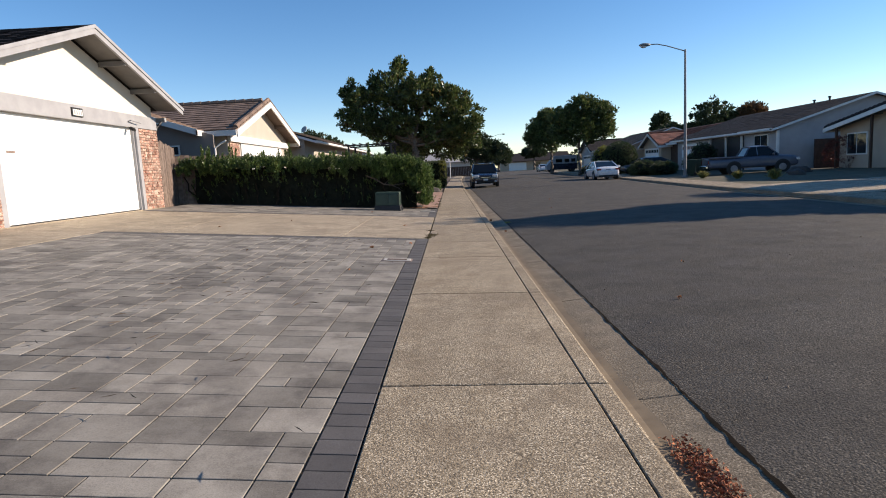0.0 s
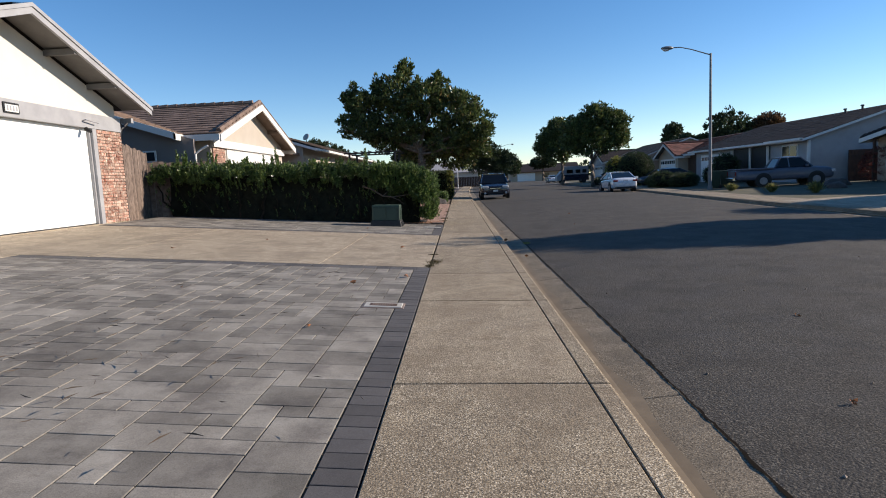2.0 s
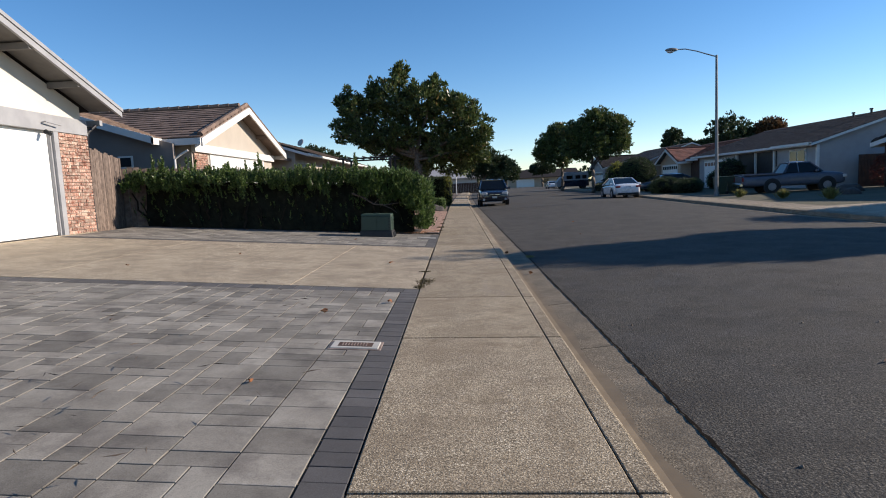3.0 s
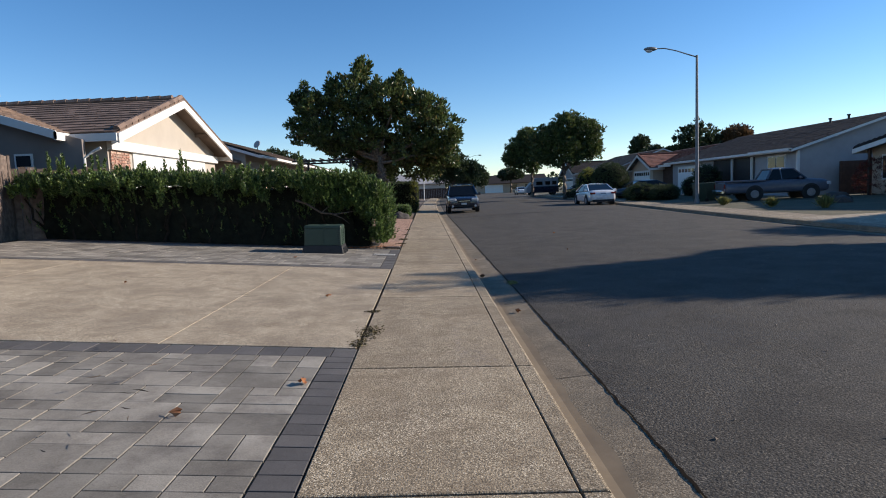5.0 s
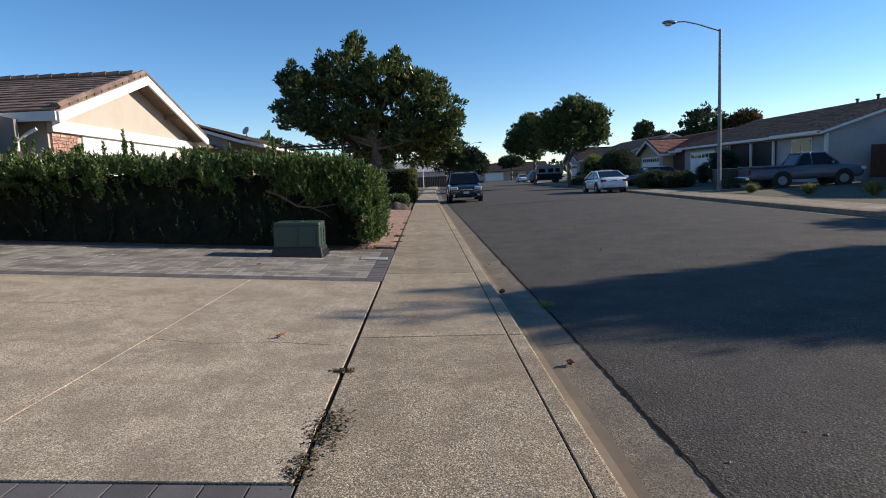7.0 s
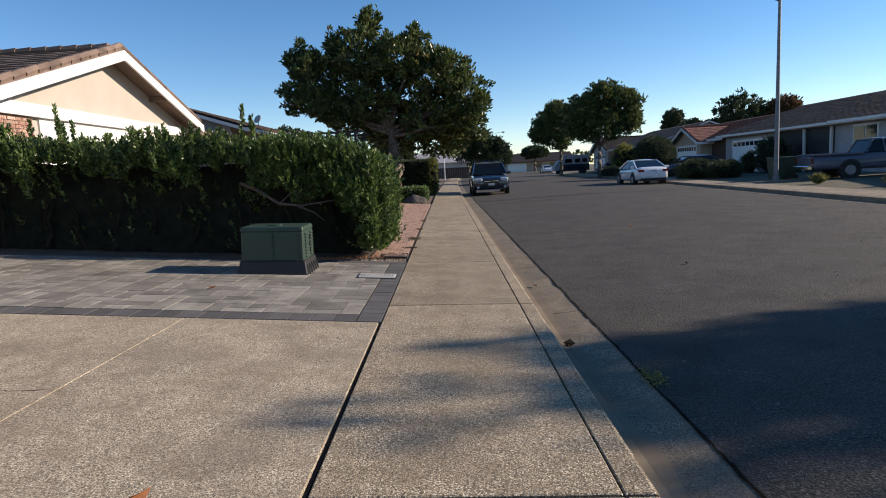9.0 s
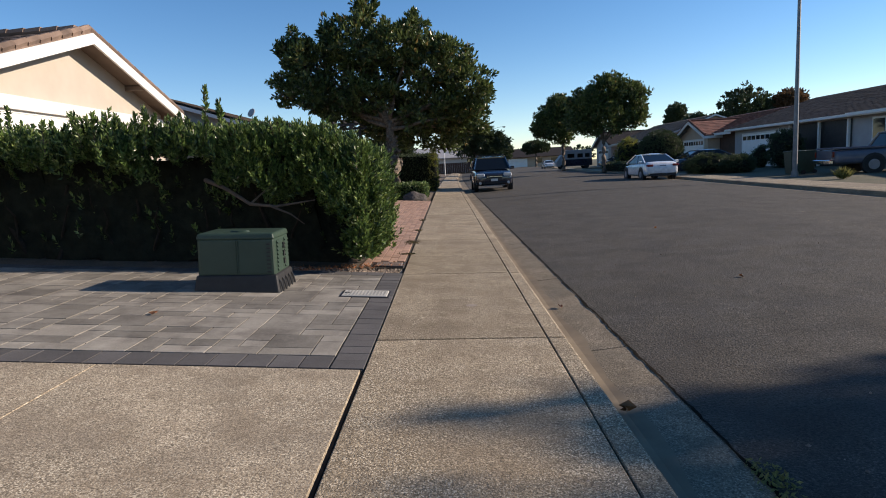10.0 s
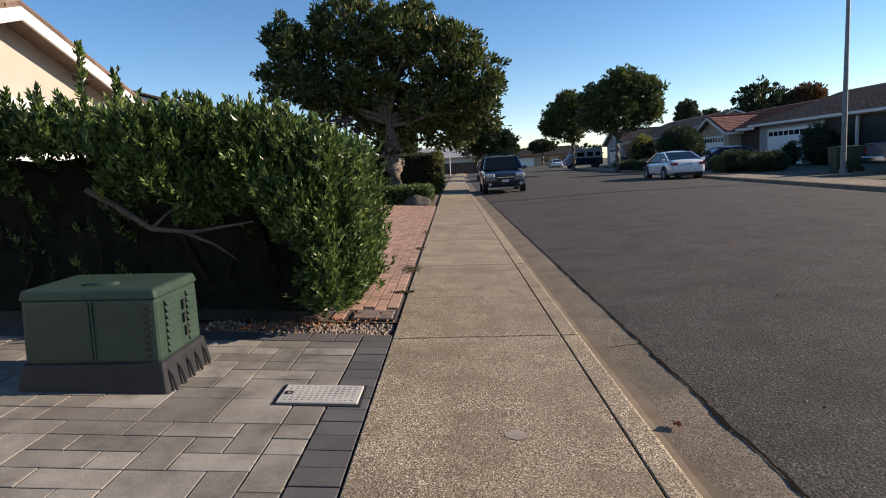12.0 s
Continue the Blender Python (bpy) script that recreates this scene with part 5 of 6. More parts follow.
def grass_tuft(at, r, count, seed, label):
    t = thing("grass_tuft", at, label, "ornamental grass", group="grass tufts on the far verge")
    rng = np.random.default_rng(seed)
    a, tilt = rng.uniform(0, math.tau, count), rng.uniform(0.05, 0.9, count)
    w = np.stack([np.cos(a) * np.sin(tilt), np.sin(a) * np.sin(tilt), np.cos(tilt)], 1)
    L = r * rng.uniform(0.7, 1.2, count)
    v, f = leaf_mesh(w * (L * 0.5)[:, None] + rng.normal(size=(count, 3)) * np.array([0.05, 0.05, 0.0]), w, r, 0.02, rng)
    v[:, 2] = np.maximum(v[:, 2], 0)
    raw("grass", v.tolist(), f.tolist(), "grass_leaf", t, kind="stuff")
    return t


for i, (x, y, r) in enumerate(((14.6, 34.2, 0.42), (14.9, 30.8, 0.42), (15.3, 28.1, 0.5))):
    grass_tuft((x, y, 0.03), r, 260, 60 + i, "yellow-green spiky grass tuft on the far verge" if i < 3 else "dry grey-green grass tuft beside the truck")


# ---- fence, gate, rocks ----
fence = thing("wooden_fence", (-8.6, 19.3, terrain_left(-8.6)), "weathered grey-brown board fence with uneven tops beside the garage", "fence")
rf = random.Random(4)


def boards(parent, a, b, base, top, wide=0.14, jag=0.03):
    a, b = Vector(a), Vector(b)
    way, L = (b - a).normalized(), (b - a).length
    turn = math.degrees(math.atan2(way.y, way.x))
    n = int(L / wide)
    for k in range(n):
        p = a + way * (k * L / n)
        h = top(k / n) + rf.uniform(-jag, jag)
        bm = box(0, L / n - 0.008, -0.01, 0.01, 0, h - base)
        ob = part("board", bm, "fence", parent)
        ob.matrix_basis = pose(p.x, p.y, base, 0, rf.uniform(-0.6, 0.6), turn)
        ob.matrix_parent_inverse = chain(parent).inverted()


boards(fence, (-8.15, 17.95), (-8.75, 20.3), 0.55, lambda f: 2.62 - 0.16 * f)
boards(fence, (-8.75, 20.3), (-6.6, 21.3), 0.45, lambda f: 2.2 - 0.05 * f, jag=0.05)
for p in ((-8.75, 20.38), (-6.6, 21.36)):
    part("post", box(p[0] - 0.05, p[0] + 0.05, p[1] - 0.04, p[1] + 0.05, 0.4, 2.1), "fence", fence, world_space=True)
gate = thing("wooden_gate", (25.4, 39.9, 0.08), "brown wooden side gate between two houses", "gate")
for k in range(18):
    part("board", box(24.2 + k * 0.17, 24.36 + k * 0.17, 39.88, 39.91, 0.08, 1.98), "wood_brown", gate, world_space=True)
side_fence = thing("far_fence", (0.0, 112, 0.0), "brown board fence along the side street", "fence")
for k in range(36):
    part("board", box(-5 + k * 0.3, -4.72 + k * 0.3, 112, 112.03, -0.1, 1.75), "wood_brown", side_fence, world_space=True)
part("rail", box(-5, 5.8, 112.03, 112.08, 1.4, 1.5), "wood_brown", side_fence, world_space=True)


def rock(name, at, r, label, seed):
    t = new(name)
    bm = bmesh.new()
    bmesh.ops.create_icosphere(bm, subdivisions=3, radius=1)
    for v in bm.verts:
        v.co *= 1 + 0.25 * noise.noise(v.co * 1.4 + Vector((seed, 0, 0)))
        v.co = Vector((v.co.x * r[0], v.co.y * r[1], max(v.co.z, -0.3) * r[2]))
    me = bpy.data.meshes.new(name)
    bm.to_mesh(me)
    bm.free()
    me.materials.append(M["rock"])
    t.name = "tmp"
    bpy.data.objects.remove(t)
    ob = new(name, me)
    ob.location = (at[0], at[1], at[2] + 0.28 * r[2])
    return tagged(ob, label, "rock")


rock("garden_rock", (-0.72, 34.6, terrain_left(-0.7) - 0.04), (0.45, 0.32, 0.26), "dark rounded rock in front of the low hedge", 1)
rock("garden_rock", (19.6, 33.6, 0.05), (0.6, 0.5, 0.35), "dark boulder in the front yard across the street", 2)
rock("garden_rock", (18.0, 31.0, 0.06), (0.4, 0.4, 0.25), "low boulder in the front yard across the street", 3)


# ---- street lamp, signs, bins ----
lamp = thing("street_lamp", (15.05, 37.9, 0.0), "tall galvanised street lamp with a curved arm above the road", "street lamp")
part("pole", cylinder((0, 0, -0.05), (0, 0, 7.75), 0.10, 0.06, 14), "steel", lamp)
part("base_plate", cylinder((0, 0, -0.05), (0, 0, 0.25), 0.15, 0.13, 14), "steel", lamp)
part("arm", tube([(0, 0, 7.66), (-0.5, 0, 7.82), (-1.1, 0, 8.02), (-1.7, 0, 8.16), (-2.15, 0, 8.16)], [0.035, 0.033, 0.03, 0.03, 0.03], 8), "steel", lamp)
bm = bmesh.new()
bmesh.ops.create_uvsphere(bm, u_segments=14, v_segments=8, radius=1, matrix=Matrix.Translation((-2.45, 0, 8.15)) @ Matrix.Diagonal((0.36, 0.16, 0.11, 1)))
hd = part("lamp_head", bm, "steel", lamp, smooth=True)
bm = bmesh.new()
bmesh.ops.create_uvsphere(bm, u_segments=12, v_segments=8, radius=1, matrix=Matrix.Translation((-2.52, 0, 8.07)) @ Matrix.Diagonal((0.2, 0.12, 0.1, 1)))
part("lens", bm, "head", hd, smooth=True)
lamp2 = copy_thing(lamp, pose(9.5, 128, 0.0, 0, 0, 180))
lamp2["label"] = "slim far street lamp beyond the parked cars"
signp = thing("sign_post", (0.35, 96, 0.0), "pale slim post at the end of the pavement", "post")
part("pole", cylinder((0, 0, -0.05), (0, 0, 3.1), 0.06, 0.06, 8), "trim_white", signp)
for x, y in ((16.0, 39.6), (16.8, 40.1)):
    b = thing("wheelie_bin", (x, y, 0.03), "dark green wheeled rubbish bin behind the street lamp", "bin", group="wheeled bins")
    bm = bmesh.new()
    bmesh.ops.create_cone(bm, segments=4, radius1=0.34, radius2=0.43, depth=0.95, cap_ends=True, matrix=pose(0, 0, 0.52, 0, 0, 45))
    part("body", bm, "bin", b)
    part("lid", box(-0.34, 0.32, -0.32, 0.32, 0.99, 1.06, bevel=0.02), "bin", b)
    for s in (-1, 1):
        part("wheel", cylinder((0.26, s * 0.24, 0.1), (0.26, s * 0.30, 0.1), 0.1, n=12), "tyre", b)


# ---- vehicles ----
def loft(rings):
    bm = bmesh.new()
    last = None
    for ring in rings:
        r = [bm.verts.new(p) for p in ring]
        if last:
            for k in range(len(r)):
                bm.faces.new((last[k], last[(k + 1) % len(r)], r[(k + 1) % len(r)], r[k]))
        else:
            bm.faces.new(r[::-1])
        last = r
    bm.faces.new(last)
    bmesh.ops.recalc_face_normals(bm, faces=bm.faces[:])
    return bm


def vehicle(name, at, turn, body, cabin, width, paint, label, wheels, wheel_r, glass_side, category="car", rack=False, bed=None, rear_high=0.0):
    """The nose points to the thing's -y. body: (y, bottom, top, width share); cabin: (y, top, roof share) from front to back."""
    v = thing(name, at, label, category, turn=turn)
    W = width / 2
    rings = []
    for y, zb, zt, s in body:
        w = W * s
        rings.append([(-w * 0.9, y, zb), (-w, y, zb + 0.12), (-w, y, zb + (zt - zb) * 0.6), (-w * 0.95, y, zt - 0.06), (-w * 0.82, y, zt), (0, y, zt + 0.025), (w * 0.82, y, zt), (w * 0.95, y, zt - 0.06), (w, y, zb + (zt - zb) * 0.6), (w, y, zb + 0.12), (w * 0.9, y, zb)])
    bd = part("body", loft(rings), paint, v, smooth=True)
    sub_ = bd.modifiers.new("round", "SUBSURF")
    sub_.levels = sub_.render_levels = 2
    # cabin: side glass below, painted roof above
    y0, y1, y2, y3, zb, zt = cabin
    wb, wt = W * 0.93, W * 0.74
    gl = bmesh.new()
    lo = [gl.verts.new(p) for p in ((-wb, y0, zb), (wb, y0, zb), (wb, y3, zb), (-wb, y3, zb))]
    hi = [gl.verts.new(p) for p in ((-wt, y1, zt), (wt, y1, zt), (wt, y2, zt), (-wt, y2, zt))]
    for k in range(4):
        gl.faces.new((lo[k], lo[(k + 1) % 4], hi[(k + 1) % 4], hi[k]))
    gl.faces.new(hi)
    gl.faces.new(lo[::-1])
    part("cabin_glass", gl, "car_glass", v, "dark car glass")
    ym = (y1 + y2) / 2
    rf_ = loft([[(-wt - 0.02, y, zt - 0.04), (-wt, y, zt + 0.01), (-wt * 0.6, y, zt + 0.045 * s), (0, y, zt + 0.06 * s), (wt * 0.6, y, zt + 0.045 * s), (wt, y, zt + 0.01), (wt + 0.02, y, zt - 0.04)] for y, s in ((y1 - 0.05, 0.3), (y1 + 0.25, 1), (ym, 1.2), (y2 - 0.2, 1), (y2 + 0.05, 0.3))])
    part("roof", rf_, paint, v)
    for s in (-1, 1):
        part("pillar", tube([(s * (wb + 0.005), y0, zb), (s * (wt + 0.005), y1, zt)], [0.035, 0.035], 5), paint, v)
        part("pillar", tube([(s * (wb + 0.005), y3, zb), (s * (wt + 0.005), y2, zt)], [0.06, 0.05], 5), paint, v)
        for f in glass_side:
            ya = y0 + (y3 - y0) * f
            yb = y1 + (y2 - y1) * f
            part("pillar", tube([(s * (wb + 0.003), ya, zb), (s * (wt + 0.003), yb, zt)], [0.03, 0.025], 5), paint, v)
        part("mirror", box(s * W - 0.02 if s > 0 else -W - 0.18, s * W + 0.18 if s > 0 else -W + 0.02, y0 + 0.28, y0 + 0.40, zb - 0.02, zb + 0.13, bevel=0.03), paint, v)
    for yw in wheels:
        for s in (-1, 1):
            arch = part("wheel_arch", cylinder((s * (W - 0.2), yw, wheel_r + 0.03), (s * (W + 0.004), yw, wheel_r + 0.03), wheel_r + 0.07, n=20), "black_plastic", v)
            wheel = part("wheel", cylinder((s * (W - 0.17), yw, wheel_r), (s * (W + 0.012), yw, wheel_r), wheel_r, n=20), "tyre", v)
            part("rim", cylinder((s * (W + 0.0), yw, wheel_r), (s * (W + 0.022), yw, wheel_r), wheel_r * 0.62, wheel_r * 0.55, n=14), "rim", wheel)
    if rack:
        for s in (-1, 1):
            part("roof_rail", tube([(s * wt * 0.92, y1 + 0.1, zt + 0.02), (s * wt * 0.92, y1 + 0.3, zt + 0.12), (s * wt * 0.92, y2 - 0.2, zt + 0.12), (s * wt * 0.92, y2, zt + 0.02)], [0.02] * 4, 6), "dark_metal", v)
        for yy in (y1 + 0.5, y2 - 0.7):
            part("rack_bar", box(-wt * 0.95, wt * 0.95, yy - 0.03, yy + 0.03, zt + 0.11, zt + 0.145), "dark_metal", v)
    return v


suv = vehicle("suv", (2.82, 41.8, -0.095), 0.0,
              [(0.0, 0.42, 0.72, 0.80), (0.08, 0.3, 0.86, 0.9), (0.35, 0.24, 0.95, 0.98), (1.2, 0.24, 1.06, 1.0), (3.8, 0.24, 1.1, 1.0), (4.6, 0.28, 1.08, 0.96), (4.78, 0.4, 0.9, 0.88)],
              (0.95, 1.75, 3.9, 4.62, 1.05, 1.66), 1.90, "navy", "dark navy estate car with a roof rack parked at the kerb", (0.95, 3.7), 0.34, (0.42, 0.75), rack=True)
part("grille", box(-0.38, 0.38, -0.03, 0.06, 0.62, 0.80, bevel=0.02), "black_plastic", suv)
part("grille_bar", box(-0.36, 0.36, -0.045, -0.02, 0.70, 0.73), "chrome", suv)
part("number_plate", box(-0.16, 0.16, -0.05, -0.03, 0.50, 0.62), "trim_white", suv)
part("lower_bumper", box(-0.5, 0.5, -0.02, 0.2, 0.27, 0.31), "steel", suv)
part("air_intake", box(-0.55, 0.55, -0.012, 0.2, 0.37, 0.47), "black_plastic", suv)
for s in (-1, 1):
    part("headlight", box(min(s * 0.45, s * 0.86), max(s * 0.45, s * 0.86), 0.0, 0.28, 0.70, 0.88, bevel=0.04), "head", suv, "clear headlight")
    part("fog_light", cylinder((s * 0.68, -0.01, 0.42), (s * 0.68, 0.1, 0.42), 0.07, n=12), "head", suv)

sedan = vehicle("white_sedan", (12.15, 49.8, -0.13), 180.0 - 180.0,
                [(0.0, 0.42, 0.70, 0.84), (0.1, 0.25, 0.98, 0.94), (0.5, 0.2, 1.04, 0.99), (1.0, 0.2, 0.98, 1.0), (3.4, 0.2, 0.94, 1.0), (4.3, 0.22, 0.78, 0.95), (4.6, 0.4, 0.62, 0.8)],
                (0.38, 1.5, 2.5, 3.6, 0.95, 1.41), 1.8, "white_car", "white saloon car parked facing away at the far kerb", (0.95, 3.65), 0.33, (0.45,))
sedan.matrix_basis = pose(12.15, 45.0, -0.14)
for s in (-1, 1):
    part("tail_light", box(min(s * 0.52, s * 0.83), max(s * 0.52, s * 0.83), -0.01, 0.25, 0.76, 0.88, bevel=0.03), "red_lens", sedan, "red tail light")
part("number_plate", box(-0.17, 0.17, 0.03, 0.07, 0.70, 0.82), "blue_car", sedan)
part("rear_bumper_lower", box(-0.7, 0.7, -0.01, 0.2, 0.27, 0.40), "black_plastic", sedan)

far_car = copy_thing(sedan, pose(18.8, 118.0, -0.13))
far_car["label"] = "white saloon car parked far along the street"
far_dark = copy_thing(suv, pose(3.6, 63.0, -0.1))
far_dark["label"] = "dark car parked far along the near kerb"

dark_car = vehicle("grey_sedan", (15.9, 54.6, 0.0), -90.0,
                   [(0.0, 0.42, 0.66, 0.82), (0.1, 0.25, 0.78, 0.93), (0.9, 0.2, 0.92, 1.0), (3.6, 0.2, 0.98, 1.0), (4.4, 0.25, 0.95, 0.95), (4.6, 0.4, 0.8, 0.85)],
                   (1.0, 1.9, 3.2, 4.2, 0.94, 1.40), 1.8, "grey_car", "dark grey saloon car on a driveway across the street", (0.9, 3.6), 0.33, (0.45,))

far_parked = copy_thing(dark_car, pose(17.6, 79.5, 0.03, 0, 0, -90))
far_parked["label"] = "dark car parked on a driveway behind the street trees"

van = thing("camper_van", (17.9, 92.0, 0.03), "pale camper van parked on a driveway behind street trees", "van")
part("body", box(-1.9, 1.7, -1.0, 1.0, 0.35, 2.45, bevel=0.12, segments=2), "trim_grey", van)
part("nose", prism([(-2.9, 0.4), (-1.85, 0.4), (-1.85, 1.9), (-2.2, 1.85), (-2.75, 1.2), (-2.9, 1.05)], "y", -0.92, 0.92), "trim_grey", van)
part("stripe", box(-1.92, 1.72, -1.012, -0.995, 0.40, 1.25), "navy", van, "dark blue side stripe")
for a, b in ((-1.5, -0.6), (-0.2, 0.5), (0.8, 1.4)):
    part("side_window", box(a, b, -1.02, -1.0, 1.45, 1.95), "car_glass", van)
for a in (-2.1, 1.0):
    for s in (-1, 1):
        part("wheel", cylinder((a, s * 0.75, 0.33), (a, s * 1.01, 0.33), 0.33, n=16), "tyre", van)

truck = vehicle("pickup_truck", (21.35, 37.1, 0.05), 79.8,
                [(0.0, 0.5, 0.86, 0.86), (0.12, 0.36, 0.98, 0.95), (0.4, 0.36, 1.04, 1.0), (1.35, 0.36, 1.10, 1.0), (3.1, 0.36, 1.12, 1.0), (3.12, 0.36, 1.0, 1.0), (5.05, 0.36, 1.0, 1.0), (5.1, 0.42, 0.98, 0.98)],
                (1.15, 1.75, 2.75, 3.05, 1.08, 1.62), 1.8, "blue_car", "dusty blue extended-cab pickup truck parked across a driveway", (0.95, 3.65), 0.36, (0.62,), category="pickup truck")
part("bumper", box(-0.85, 0.85, 5.1, 5.26, 0.42, 0.60, bevel=0.03), "chrome", truck, "chrome rear bumper")
part("tailgate", box(-0.7, 0.7, 5.09, 5.125, 0.66, 0.98), "blue_car", truck)
part("bed_liner", box(-0.72, 0.72, 3.2, 5.02, 1.005, 1.03), "black_plastic", truck)
for s in (-1, 1):
    part("bed_rail", box(min(s * 0.74, s * 0.88), max(s * 0.74, s * 0.88), 3.12, 5.1, 1.0, 1.09, bevel=0.02), "blue_car", truck)
    part("tail_light", box(min(s * 0.78, s * 0.87), max(s * 0.78, s * 0.87), 5.09, 5.13, 0.70, 0.92), "red_lens", truck)
    part("headlight", box(min(s * 0.5, s * 0.86), max(s * 0.5, s * 0.86), -0.01, 0.2, 0.72, 0.88, bevel=0.02), "head", truck)

# ---- green utility cabinet ----
cab = thing("utility_cabinet", (-1.56, 18.80, 0.085), "dark green utility cabinet with louvred end on a black plinth", "utility cabinet")


def tapered(x, y, z0, z1, inset, bevel, bm=None):
    bm = bmesh.new()
    lo = [bm.verts.new((sx * x, sy * y, z0)) for sx, sy in ((-1, -1), (1, -1), (1, 1), (-1, 1))]
    hi = [bm.verts.new((sx * (x - inset), sy * (y - inset), z1)) for sx, sy in ((-1, -1), (1, -1), (1, 1), (-1, 1))]
    bm.faces.new(lo[::-1])
    bm.faces.new(hi)
    for k in range(4):
        bm.faces.new((lo[k], lo[(k + 1) % 4], hi[(k + 1) % 4], hi[k]))
    bmesh.ops.bevel(bm, geom=bm.edges[:], offset=bevel, segments=3, profile=0.6, affect="EDGES")
    return bm


pl = part("plinth", tapered(0.42, 0.30, -0.03, 0.16, 0.03, 0.025), "black_plastic", cab, "black moulded plinth")
for k in range(5):
    y = -0.24 + k * 0.11
    part("plinth_rib", tube([(0.395, y, 0.11), (0.418, y, 0.08), (0.432, y, 0.03), (0.44, y, -0.01)], [0.008, 0.009, 0.009, 0.008], 6), "black_plastic", pl)
part("body", tapered(0.375, 0.26, 0.145, 0.51, 0.006, 0.03), "box_green", cab)
part("lid", tapered(0.379, 0.264, 0.50, 0.56, 0.016, 0.022), "box_green", cab, "green lid with rounded edges")
bm = bmesh.new()
bmesh.ops.create_cone(bm, segments=20, radius1=0.1, radius2=0.085, depth=0.016, cap_ends=True, matrix=Matrix.Translation((0.0, -0.1, 0.567)) @ Matrix.Diagonal((1.0, 0.55, 1, 1)))
part("lid_boss", bm, "box_green", cab)
part("door_seam", box(-0.008, 0.008, -0.266, -0.26, 0.17, 0.49), "box_green", cab)
for s in (0.02,):
    part("door_rib", box(s * 1.0 - 0.005, s * 1.0 + 0.005, -0.2645, -0.258, 0.17, 0.49), "box_green", cab)
for k in range(8):
    z = 0.18 + k * 0.038
    bm = bmesh.new()
    prism([(0.368, z), (0.392, z + 0.004), (0.374, z + 0.031), (0.368, z + 0.031)], "y", -0.17, -0.02, bm)
    part("louvre", bm, "box_green", cab)
    bm = bmesh.new()
    prism([(0.368, z), (0.388, z + 0.004), (0.374, z + 0.031), (0.368, z + 0.031)], "y", 0.09, 0.2, bm)
    part("louvre", bm, "box_green", cab)
    part("front_slot", box(0.30, 0.338, -0.266, -0.25, z, z + 0.014), "black_plastic", cab)
for y, z, h in ((0.03, 0.38, 0.055), (0.03, 0.30, 0.055), (0.045, 0.22, 0.055)):
    part("latch", box(0.368, 0.386, y, y + 0.028, z, z + h), "black_plastic", cab)
cab.matrix_basis = pose(-1.56, 18.80, terrain_left(-1.56) + 0.0, 0, 2.2, 0)


# ---- covers in the ground ----
def ground_cover(at, wx, wy, mat, label, holes=False, turn=0.0):
    x, y = at
    c = thing("ground_cover", (x, y, terrain_left(x) + 0.002), label, "utility cover")
    c.matrix_basis = pose(x, y, terrain_left(x) + 0.002, 0, 4.2, turn)
    part("rim", box(-wx / 2 - 0.02, wx / 2 + 0.02, -wy / 2 - 0.02, wy / 2 + 0.02, -0.03, 0.004, bevel=0.003), "black_plastic" if not holes else "lid_rust", c)
    lid = part("lid", box(-wx / 2, wx / 2, -wy / 2, wy / 2, -0.02, 0.012, bevel=0.005), mat, c)
    if holes:
        part("recess", box(-wx * 0.36, wx * 0.36, -wy * 0.30, wy * 0.28, 0.0, 0.0135), "wood_brown", lid)
        for k in range(9):
            part("bar", box(-wx * 0.28 + k * wx * 0.062, -wx * 0.28 + k * wx * 0.062 + 0.008, -wy * 0.24, wy * 0.19, 0.01, 0.017), "lid_rust", lid)
    else:
        for i in range(12):
            bm = bmesh.new()
            for j in range(7):
                a, b = -wx * 0.42 + i * wx * 0.075, -wy * 0.38 + j * wy * 0.12
                box(a, a + 0.016, b, b + 0.012, 0.01, 0.0145, bm)
            part("tread", bm, mat, lid, kind="stuff")
        part("finger_hole", box(-wx * 0.46, -wx * 0.36, -0.02, 0.02, 0.008, 0.0142), "black_plastic", c)
    return c


ground_cover((-0.39, 8.74), 0.38, 0.20, "lid_grey", "rusty rectangular water-meter cover set in the pavers", True)
ground_cover((-0.325, 18.53), 0.43, 0.25, "lid_grey", "pale grey utility cover set in the pavers")
ground_cover((-0.26, 20.28), 0.32, 0.26, "lid_rust", "small concrete cover in the brick path edge")


# ---- far woods that close the view ----
blobs = []
rg_far = random.Random(77)
for k in range(26):
    x = -60 + k * 8.0 + rg_far.uniform(-2, 2)
    blobs.append(((x, 205 + rg_far.uniform(-10, 10), rg_far.uniform(2.0, 3.4)), (rg_far.uniform(4, 6), 4, rg_far.uniform(2.2, 3.6))))
v, f = clumped_leaves(blobs, 1500, 18, 1.0, 0.9, 0.5, 78, floor=-0.3)
raw("far_woods", v.tolist(), f.tolist(), "far_leaf", label="low hazy treetops beyond the last houses", kind="stuff")["category"] = "trees"


# ---- dark timber pergola beyond the hedge ----
pergola = thing("pergola", (-4.6, 36.5, 0.45), "dark timber pergola in front of the third house", "pergola")
for x in (-5.5, -3.0):
    for y in (35.6, 38.0):
        part("post", box(x - 0.05, x + 0.05, y - 0.05, y + 0.05, 0.1, 2.95), "dark_metal", pergola, world_space=True)
for y in (35.6, 38.0):
    part("beam", box(-5.8, -2.7, y - 0.03, y + 0.03, 2.95, 3.03), "dark_metal", pergola, world_space=True)
for k in range(8):
    x = -5.6 + k * 0.4
    part("rafter", box(x - 0.02, x + 0.02, 35.2, 38.4, 3.03, 3.09), "dark_metal", pergola, world_space=True)


